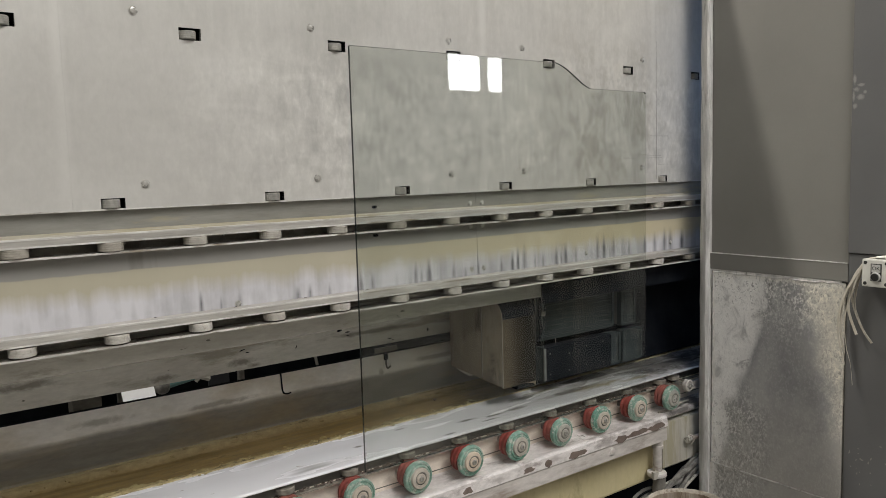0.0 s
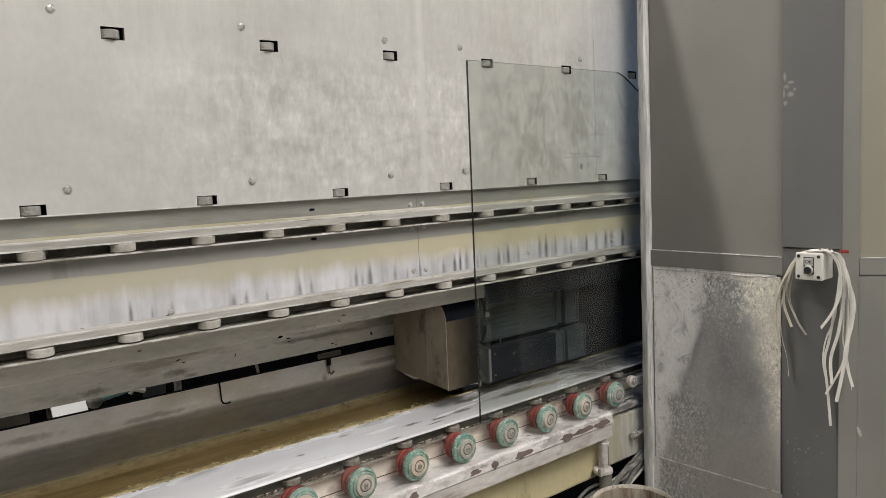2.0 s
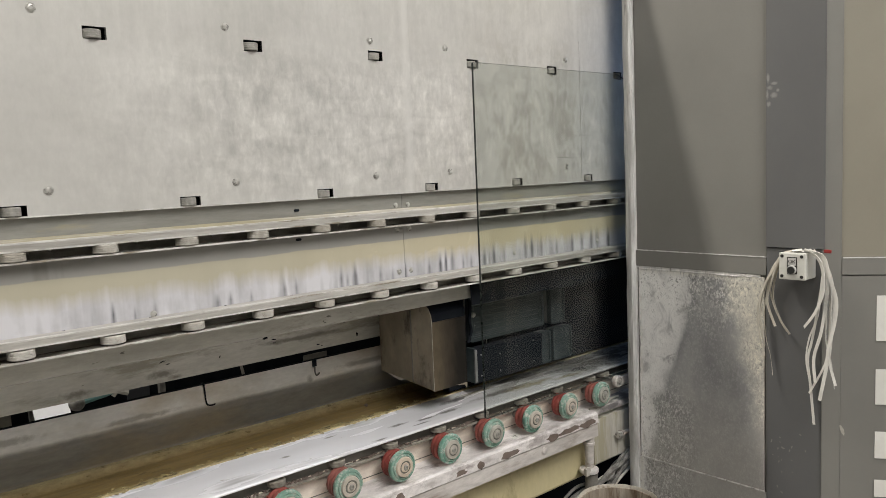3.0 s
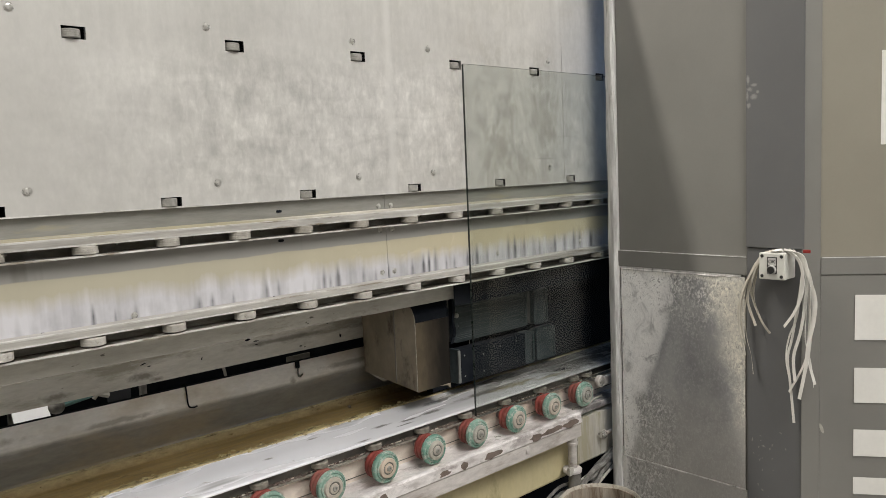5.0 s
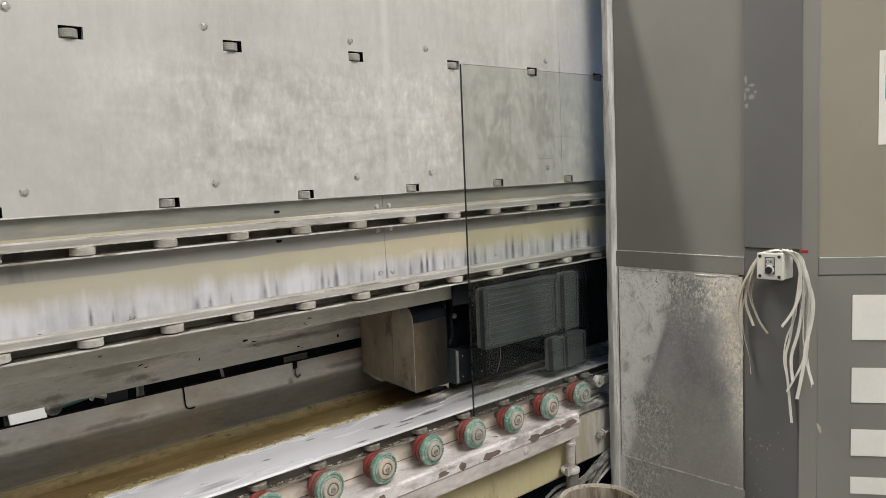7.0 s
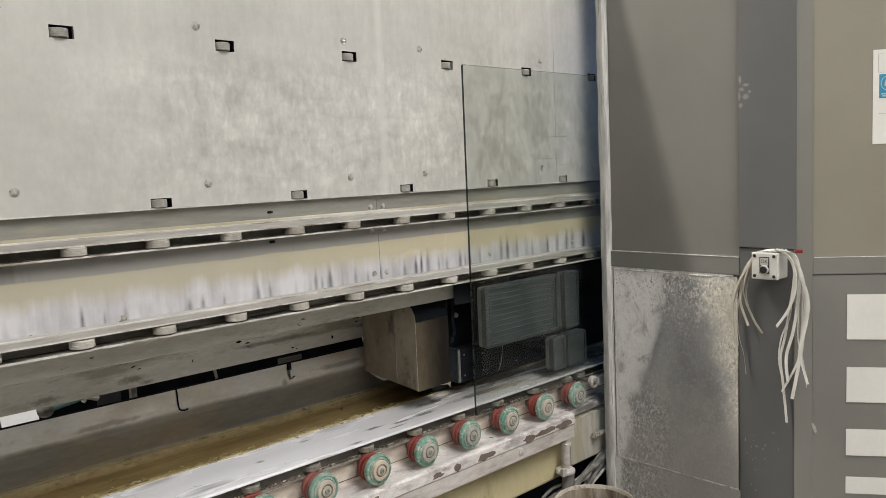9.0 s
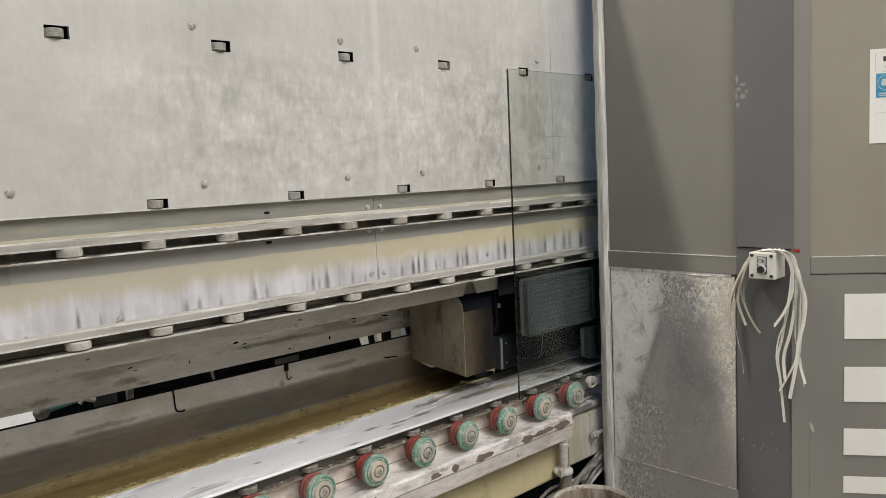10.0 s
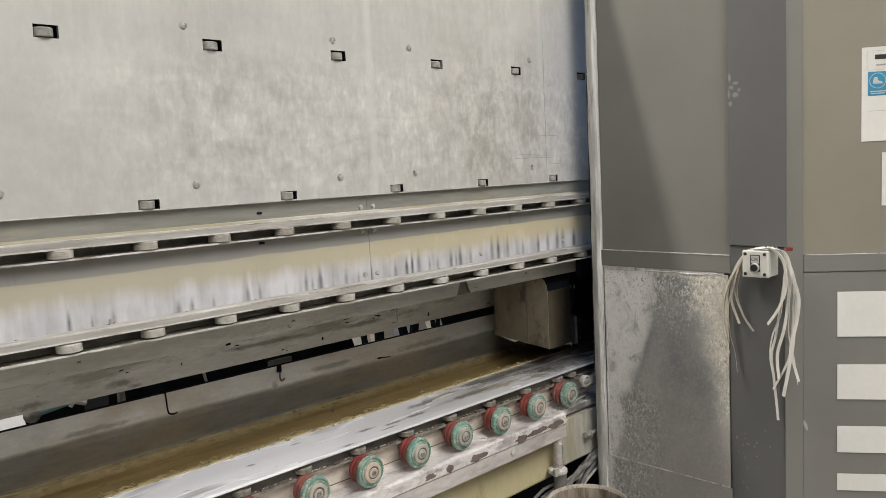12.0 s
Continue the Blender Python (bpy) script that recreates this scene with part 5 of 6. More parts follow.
WHEELS.append(wheel)
for k, x in enumerate(WHEEL_X[1:]):
    WHEELS.append(copy_thing(wheel, pose(x, 1.753, WHEEL_Z)))

dr = roller_part(conv, 0.025, 0.016, M_ROLLER_DIRTY, (1.353 - 0.1937, R_Y + 0.025, 0.7085), 1)
for x in [1.353 + 0.1937 * k for k in range(0, 8)] + [2.793]:
    copy_thing(dr, pose(x, R_Y + 0.025, 0.7085))


def hexagon(r, y0, y1, at):
    return lathe_bm([(r * 0.9, y0), (r, y0 + 0.001), (r, y1 - 0.001), (r * 0.9, y1)], "y", 6, at)


def rod_end():
    """A ring-shaped bearing with a bolt through it, on an arm that runs into the booth."""
    t = thing("rod_end", "grey rod end with a bolted ring and arm", "fitting")
    x, y, z = 2.812, 1.775, 0.684
    part("ring", lathe_bm([(0.012, 0.012), (0.021, 0.011), (0.0235, 0.008), (0.0235, -0.007), (0.021, -0.010), (0.017, -0.0105), (0.016, -0.007), (0.012, -0.007)], "y", 28, (x, y, z)), M_BAND, t, smooth=True)
    part("washer", lathe_bm([(0.006, -0.006), (0.0135, -0.007), (0.0135, -0.0095), (0.006, -0.0098)], "y", 20, (x, y, z)), M_BOLT_PALE, t, smooth=True)
    part("bolt", hexagon(0.0085, -0.017, -0.009, (x, y, z)), M_BOLT, t)
    part("arm", box_bm(x + 0.014, x + 0.17, y - 0.006, y + 0.010, z - 0.019, z + 0.013, bev=0.003), M_BAND, t)
    part("pin", lathe_bm([(0.007, 0.01), (0.007, 0.09)], "y", 12, (x, y, z)), M_BOLT, t)


def side_bolt():
    """A hexagon bolt that stands out of the end plate beside the booth."""
    t = thing("side_bolt", "pale hexagon bolt with a nut on the end plate", "fitting")
    x, y, z = 2.792, 1.757, 0.478
    turn = Matrix.Translation((x, y, z)) @ Matrix.Rotation(radians(-90), 4, "Z")
    for nm, bm, mat in (("nut", hexagon(0.0140, -0.008, 0.012, (0, 0, 0)), M_BOLT_PALE), ("washer", lathe_bm([(0.008, 0.012), (0.0165, 0.012), (0.0165, 0.016), (0.008, 0.016)], "y", 20), M_BAND), ("shank", lathe_bm([(0.009, 0.016), (0.009, 0.16)], "y", 14), M_BAND)):
        part(nm, bm, mat, t).matrix_basis = turn


rod_end()
side_bolt()
part("band_bolt", lathe_bm([(0.016, 0.002), (0.016, -0.0015), (0.0125, -0.002), (0.0118, -0.0055), (0.009, -0.007), (0.0006, -0.0072)], "y", 20, (2.338, 1.7415, 0.546)), M_BAND, conv, "painted-over bolt head", smooth=True)


def flat_piece(outline, z0, z1):
    """An outline in (x, y), lying flat from z0 to z1."""
    bm = add_prism(bmesh.new(), outline, z0, z1)
    for v in bm.verts:
        v.co = (v.co.x, v.co.z, v.co.y)
    bmesh.ops.recalc_face_normals(bm, faces=bm.faces)
    return bm


scrap = thing("paper_scrap", "small torn white paper scrap on the worn shelf", "paper")
part("sheet", flat_piece([(2.238, 1.789), (2.256, 1.786), (2.262, 1.795), (2.274, 1.798), (2.277, 1.812), (2.268, 1.819), (2.258, 1.814), (2.247, 1.818)], 0.6040, 0.6058), M_WHITE, scrap)
part("mark", flat_piece([(2.243, 1.791), (2.256, 1.790), (2.260, 1.803), (2.247, 1.806)], 0.6058, 0.6063), M_CHANNEL, scrap, "dark printed patch")
cable = thing("cable", "thin pale cable lying on the conveyor end shelf", "cable")
part("cable_body", tube_bm(smooth_path([(2.665, 1.80, 0.602), (2.70, 1.792, 0.602), (2.735, 1.785, 0.603), (2.76, 1.79, 0.607), (2.80, 1.80, 0.612), (2.87, 1.815, 0.606)], 6), 0.0042, 8), M_ROLLER_LIGHT, cable, smooth=True)

# drain pipe at the conveyor's end
pipe = thing("drain_pipe", "dirty pale drain pipe with a clamp ring", "pipe")
part("pipe_body", lathe_bm([(0.017, 0.40), (0.017, 0.485), (0.021, 0.487), (0.021, 0.497), (0.018, 0.499), (0.018, 0.517)], "z", 20, (2.612, 1.762, 0)), M_BAND, pipe, smooth=True)
part("clamp", lathe_bm([(0.018, 0.384), (0.034, 0.384), (0.036, 0.387), (0.036, 0.396), (0.034, 0.399), (0.018, 0.40)], "z", 24, (2.606, 1.760, 0)), M_SHELF, pipe, smooth=True)
part("lower_pipe", tube_bm(smooth_path([(2.61, 1.75, 0.385), (2.60, 1.752, 0.30), (2.56, 1.75, 0.18), (2.50, 1.75, 0.06)], 5), 0.023, 14), M_CHANNEL, pipe, "dark lower pipe", smooth=True)
part("bracket", box_bm(2.56, 2.585, 1.735, 1.748, 0.385, 0.412), M_ROLLER_LIGHT, pipe)

rnd = random.Random(8)
for k in range(8):
    c = thing("hose", "grimy grey hose on the floor beside the machine", "hose", "hoses by the booth")
    pts = [(2.44, 1.80 + 0.01 * (k % 2), 0.185 + 0.008 * k), (2.57, 1.775 + rnd.uniform(-0.04, 0.03), rnd.uniform(-0.02, 0.02) + 0.255 + 0.009 * k), (2.69, 1.755 + rnd.uniform(-0.03, 0.02), 0.290 + 0.010 * k + rnd.uniform(-0.022, 0.022)), (2.79, 1.75 + 0.012 * (k % 3), 0.312 + 0.009 * k), (2.93, 1.77, 0.345 + 0.010 * k)]
    part("hose_body", tube_bm(smooth_path(pts, 7), rnd.choice([0.006, 0.008, 0.010]), 8), M_HOSE if k % 4 else M_ROLLER_LIGHT, c, smooth=True)

# ---- the waste bin before the machine ----
bin_ = thing("waste_bin", "dusty beige plastic bin with a rolled rim", "bin")
bx, by, bz, br = 2.352, 1.443, 0.452, 0.125
part("shell", lathe_bm([(br * 0.8, 0.0), (br * 0.82, 0.002), (br * 0.985, bz - 0.01), (br * 0.985 - 0.004, bz - 0.01), (br * 0.8 - 0.004, 0.012), (0.02, 0.012)], "z", 40, (bx, by, 0.0)), M_BIN, bin_, smooth=True)
part("rim", lathe_bm([(br * 0.985, bz - 0.013), (br * 1.02, bz - 0.012), (br * 1.03, bz - 0.004), (br * 1.02, bz + 0.001), (br * 1.003, bz + 0.002), (br * 0.988, bz - 0.001), (br * 0.985, bz - 0.012)], "z", 48, (bx, by, 0.0), False), M_BIN_RIM, bin_, smooth=True)

# ---- booth at the machine's end ----
CX = 2.84
BOOTH_Y = 0.034
booth = thing("booth_wall", "taupe grey sheet-metal booth wall with splashed lower panel", "booth wall", kind="structure")
booth.location = (0, BOOTH_Y, -0.004)
part("core", box_bm(CX + 0.006, CX + 0.03, 0.985, 1.69, 0, 3.0), M_CAB, booth)
part("upper_panel", box_bm(CX + 0.002, CX + 0.006, 1.160, 1.660, 1.207, 3.0), M_CAB, booth)
part("lower_panel", box_bm(CX - 0.001, CX + 0.006, 1.166, 1.655, 0.405, 1.138, bev=0.002), M_CAB_LOW, booth, "lower panel with chalky splashes")
part("bar", box_bm(CX - 0.004, CX + 0.006, 1.158, 1.664, 1.145, 1.204, bev=0.0015), M_CAB, booth)
part("bar_edge", box_bm(CX - 0.0055, CX + 0.002, 1.160, 1.662, 1.204, 1.2065), M_JAMB, booth, "chipped pale edge")
part("panel_edge", box_bm(CX - 0.0025, CX + 0.004, 1.18, 1.655, 1.1385, 1.1445), M_JAMB, booth, "chipped pale edge")
part("panel_foot_edge", box_bm(CX - 0.003, CX + 0.003, 1.166, 1.655, 0.401, 0.4045), M_JAMB, booth, "chipped pale edge")
part("kick_panel", box_bm(CX - 0.0015, CX + 0.006, 1.158, 1.66, 0.0, 0.400, bev=0.002), M_CAB_LOW, booth)
part("post", box_bm(CX - 0.004, CX + 0.006, 0.968, 1.157, 0.0, 1.238, bev=0.002), M_POST, booth)
part("post_cover", box_bm(CX - 0.010, CX + 0.006, 0.970, 1.157, 1.240, 3.0, bev=0.002), M_POST, booth)


def jamb():
    rnd = random.Random(3)
    bm = bmesh.new()
    n = 140
    rings = []
    for i in range(n + 1):
        z = 3.0 * i / n
        w = [0.0025 * noise.noise((z * 14, k * 3.0, 0.5)) for k in range(6)]
        pts = [(CX - 0.012, 1.662 + w[0] * 2.0), (CX - 0.018 + w[1], 1.672), (CX - 0.016 + w[2], 1.690), (CX - 0.010, 1.702 + w[3]), (CX + 0.03, 1.702 + w[4]), (CX + 0.03, 1.662)]
        rings.append([bm.verts.new((x, y, z)) for x, y in pts])
    for a, b in zip(rings, rings[1:]):
        for k in range(6):
            bm.faces.new((a[k], a[(k + 1) % 6], b[(k + 1) % 6], b[k]))
    bm.faces.new(rings[0])
    bm.faces.new(rings[-1])
    part("jamb", bm, M_JAMB, booth, "chalk-caked pale door jamb", True)



def edge_crust(name, y0, y1, z0, z1, upright, seed):
    """A caked strip of dried spray along a panel's edge, thick and thin by turns."""
    bm = bmesh.new()
    n = int(((z1 - z0) if upright else (y1 - y0)) / 0.006)
    rings = []
    for i in range(n + 1):
        t = i / n
        a = 0.5 + 0.6 * noise.noise((t * n * 0.11, seed, 0.0)) + 0.4 * noise.noise((t * n * 0.43, seed, 3.0))
        a = min(max(a, 0.08), 1.2)
        lift = CX - 0.0015 - 0.0035 * a
        if upright:
            z = z0 + (z1 - z0) * t
            yc, w = y1, (y1 - y0) * a
            ring = [(CX + 0.004, yc, z), (lift + 0.002, yc, z), (lift, yc - w * 0.3, z), (lift + 0.001, yc - w * 0.7, z), (CX + 0.004, yc - w, z)]
        else:
            y = y0 + (y1 - y0) * t
            w = (z1 - z0) * a
            ring = [(CX + 0.004, y, z1), (lift + 0.002, y, z1), (lift, y, z1 - w * 0.3), (lift + 0.001, y, z1 - w * 0.7), (CX + 0.004, y, z1 - w)]
        rings.append([bm.verts.new(p) for p in ring])
    for p, q in zip(rings, rings[1:]):
        for k in range(4):
            bm.faces.new((p[k], p[k + 1], q[k + 1], q[k]))
    part(name, bm, M_JAMB, booth, "caked pale spray crust", True)


jamb()
edge_crust("edge_crust", 1.640, 1.6545, 0.42, 1.13, True, 1.7)
edge_crust("edge_crust", 1.656, 1.6620, 0.0, 1.20, True, 5.1)
edge_crust("edge_crust", 1.175, 1.645, 1.126, 1.1375, False, 8.3)
part("edge_gap", box_bm(CX - 0.0018, CX + 0.004, 1.6548, 1.6572, 0.44, 1.14), M_CHANNEL, booth, "dark gap beside the jamb")


def smear(y, z, n, spread, seed):
    """Pale dried splashes on the post."""
    rnd = random.Random(seed)
    for _ in range(n):
        cy, cz = y + rnd.gauss(0, spread), z + rnd.gauss(0, spread * 1.3)
        r = rnd.uniform(0.0008, 0.0032)
        tilt = rnd.uniform(0, 6.28)
        bm = bmesh.new()
        pts = []
        for i in range(9):
            a = 2 * math.pi * i / 9
            u, v = r * 2.2 * math.cos(a) * rnd.uniform(0.6, 1.1), r * math.sin(a) * rnd.uniform(0.5, 1.2)
            pts.append((cy + u * math.cos(tilt) - v * math.sin(tilt), cz + u * math.sin(tilt) + v * math.cos(tilt)))
        fr = [bm.verts.new((-0.0004, a, b)) for a, b in pts]
        bk = [bm.verts.new((0.0006, a, b)) for a, b in pts]
        bm.faces.new(fr)
        bm.faces.new(bk)
        for i in range(9):
            bm.faces.new((fr[i], fr[(i + 1) % 9], bk[(i + 1) % 9], bk[i]))
        ob = part("splash", bm, M_SPLASH, booth)
        ob.location.x = CX - 0.0100 if z > 1.24 else CX - 0.004


smear(1.09, 0.56, 16, 0.03, 6)
smear(1.12, 0.36, 14, 0.03, 9)
# the wall turns away past the post
TURN = Matrix.Translation((CX - 0.008, 0.972, 0)) @ Matrix.Rotation(radians(35), 4, "Z")
TURN_WORLD = Matrix.Translation((0, BOOTH_Y, -0.004)) @ TURN


def turned(name, u0, u1, d0, d1, z0, z1, material, parent=booth, bev=0.0, label=""):
    """A slab on the turned wall: u runs along it from the post, d is proud of its face."""
    ob = part(name, box_bm(-d1, -d0, -u1, -u0, z0, z1, bev=bev), material, parent, label)
    ob.matrix_basis = TURN
    return ob


turned("turned_frame", 0.0, 0.9, -0.03, -0.006, 0.0, 3.0, M_CAB)
turned("frame_post", -0.004, 0.050, -0.006, 0.0, 0.0, 3.0, M_CAB, bev=0.002)
turned("turned_panel", 0.0503, 0.9, -0.006, -0.003, 1.216, 3.0, M_CAB_LIGHT)
turned("turned_bar", 0.0503, 0.9, -0.006, 0.001, 1.160, 1.212, M_CAB, bev=0.002)
turned("turned_bar_edge", 0.055, 0.9, -0.006, 0.0018, 1.2125, 1.2145, M_JAMB)
turned("turned_low_panel", 0.0503, 0.9, -0.006, -0.001, 0.0, 1.157, M_CAB)
# unseen side, roof, end and rear, added to keep the booth dark inside
part("booth_side", box_bm(3.36, X1, 0.20, 0.23, 0, 3.0), M_CAB, booth)
structure("booth_shade_roof", box_bm(2.86, X1, 0.2, 2.7, 3.0, 3.03), M_CAB, "unseen taupe booth roof, added to shade the inside")
bm = box_bm(X1, X1 + 0.03, 0.2, 0.8, 0, 3.03)
add_box(bm, X1, X1 + 0.03, 0.8, 1.85, 2.0, 3.03)
add_box(bm, X1, X1 + 0.03, 1.85, 2.7, 0, 3.03)
structure("booth_end", bm, M_CAB, "unseen taupe booth end wall with a glass exit")
structure("booth_shade_rear", box_bm(2.9, X1, 2.66, 2.69, 0, 3.0), M_BLACK, "unseen black rear sheet, added to darken the booth")

# ---- things on the booth ----
def tape(u0, u1, z0, z1):
    t = thing("white_sticker", "blank white rectangular sticker on the booth wall", "sticker", "stickers on the booth")
    ob = part("sheet", box_bm(-0.0016, -0.0004, -u1, -u0, z0, z1), M_WHITE, t)
    ob.matrix_basis = TURN_WORLD
    return t


for z1, z0 in ((1.096, 0.954), (0.865, 0.753), (0.666, 0.580), (0.510, 0.455)):
    tape(0.149, 0.43, z0, z1)


def notice(u0, u1, z0, z1, full):
    t = thing("safety_notice", "white printed notice with a blue safety-shoe pictogram" if full else "white printed notice sheet", "notice")

    def flat(name, a, b, c, d, lift, material, label=""):
        ob = part(name, box_bm(0.0018 - lift, 0.0027 - lift * 0.5, -b, -a, c, d), material, t, label)
        ob.matrix_basis = TURN_WORLD

    flat("sheet", u0, u1, z0, z1, 0.0004, M_WHITE)
    if full:
        g = 0.0010
        for a, b, c, d in ((0.014, 0.20, 0.268, 0.2685), (0.014, 0.20, 0.212, 0.2125), (0.014, 0.0148, 0.212, 0.268)):
            flat("rule", u0 + a, u0 + b, z0 + c, z0 + d, g, M_BOLT)
        flat("heading_bar", u0 + 0.036, u0 + 0.17, z0 + 0.243, z0 + 0.257, g, M_DARK, "dark heading bar")
        flat("heading_bar", u0 + 0.040, u0 + 0.15, z0 + 0.224, z0 + 0.229, g, M_BOLT, "thin grey text bar")
        flat("sign_square", u0 + 0.017, u0 + 0.072, z0 + 0.136, z0 + 0.207, g, M_BLUE, "blue mandatory sign")
        flat("rule", u0 + 0.017, u0 + 0.19, z0 + 0.090, z0 + 0.091, g, M_BOLT)
        cu, cz = u0 + 0.044, z0 + 0.180
        ring = [(cu + 0.023 * math.cos(a), cz + 0.023 * math.sin(a)) for a in [2 * math.pi * k / 28 for k in range(28)]]
        inner = [(cu + 0.0215 * math.cos(a), cz + 0.0215 * math.sin(a)) for a in [2 * math.pi * k / 28 for k in range(28)]]
        bm = bmesh.new()
        o = [bm.verts.new((0.0004, -u, z)) for u, z in ring]
        i = [bm.verts.new((0.0004, -u, z)) for u, z in inner]
        for k in range(28):
            bm.faces.new((o[k], o[(k + 1) % 28], i[(k + 1) % 28], i[k]))
        part("sign_ring", bm, M_SILVER, t).matrix_basis = TURN_WORLD
        boot = [(-0.010, 0.011), (-0.001, 0.011), (0.001, 0.001), (0.013, -0.004), (0.014, -0.009), (-0.012, -0.009), (-0.013, -0.002)]
        bm = bmesh.new()
        bm.faces.new([bm.verts.new((0.0003, -(cu + u), cz + z)) for u, z in boot])
        part("sign_boot", bm, M_SILVER, t, "pale boot symbol").matrix_basis = TURN_WORLD
        flat("text_bar", u0 + 0.023, u0 + 0.066, z0 + 0.147, z0 + 0.150, 0.0017, M_SILVER)
        flat("text_bar", u0 + 0.025, u0 + 0.064, z0 + 0.141, z0 + 0.144, 0.0017, M_SILVER)


notice(0.216, 0.426, 1.556, 1.836, True)
notice(0.274, 0.484, 1.36, 1.521, False)


def text_mesh(word, size, material, parent, m, name="lettering"):
    cu = bpy.data.curves.new(name, "FONT")
    cu.body, cu.size, cu.extrude, cu.align_x, cu.align_y = word, size, 0.0002, "CENTER", "CENTER"
    tmp = new(name, cu)
    dg = bpy.context.evaluated_depsgraph_get()
    me = bpy.data.meshes.new_from_object(tmp.evaluated_get(dg))
    bpy.data.objects.remove(tmp)
    me.materials.clear()
    me.materials.append(material)
    ob = new(name, me)
    ob.parent = parent
    ob.matrix_basis = m
    return ob


def button_box():
    """Push-button box; its face looks along -x."""
    t = thing("push_button_box", "light grey plastic box with a black OK push button", "control box")
    x0, y0, y1, z0, z1 = 2.757, 1.032, 1.113, 1.146, 1.229
    part("body", box_bm(x0 + 0.018, CX - 0.004, y0, y1, z0, z1, bev=0.004), M_BOXGREY, t)
    part("cover", box_bm(x0, x0 + 0.017, y0 - 0.0006, y1 + 0.0006, z0 - 0.0006, z1 + 0.0006, bev=0.004), M_BOXGREY, t)
    sc = part("cover_screw", lathe_bm([(0.0052, -0.001), (0.0052, 0.0012), (0.004, 0.0014)], "y", 14), M_DARK, t, "black recessed screw")
    spots = [(y, z) for y in (y0 + 0.010, y1 - 0.010) for z in (z0 + 0.010, z1 - 0.010)]
    for k, (y, z) in enumerate(spots):
        m = Matrix.Translation((x0 - 0.0005, y, z)) @ Matrix.Rotation(radians(-90), 4, "Z")
        if k:
            copy_thing(sc, m)
        else:
            sc.matrix_basis = m
    yc = (y0 + y1) / 2 - 0.001
    part("legend_plate", box_bm(x0 - 0.0012, x0, yc - 0.0155, yc + 0.0155, z0 + 0.018, z1 - 0.012), M_DARK, t, "black legend holder")
    part("legend", box_bm(x0 - 0.0022, x0 - 0.001, yc - 0.0125, yc + 0.0125, z1 - 0.0385, z1 - 0.0145), M_SILVER, t, "silver legend")
    text_mesh("OK", 0.0155, M_DARK, t, Matrix.Translation((x0 - 0.0024, yc, z1 - 0.0265)) @ Matrix.Rotation(radians(-90), 4, "Z") @ Matrix.Rotation(radians(90), 4, "X"))
    b = part("button_bezel", lathe_bm([(0.014, 0.001), (0.0148, -0.003), (0.0135, -0.007), (0.0115, -0.0072)], "y", 28), M_SILVER, t, "silver bezel ring", True)
    b.matrix_basis = Matrix.Translation((x0 - 0.001, yc, z0 + 0.031)) @ Matrix.Rotation(radians(-90), 4, "Z")
    c = part("button", lathe_bm([(0.0115, -0.004), (0.0115, -0.0095), (0.0105, -0.011), (0.003, -0.0112)], "y", 24), M_DARK, t, "black push button", True)
    c.matrix_basis = b.matrix_basis.copy()


button_box()


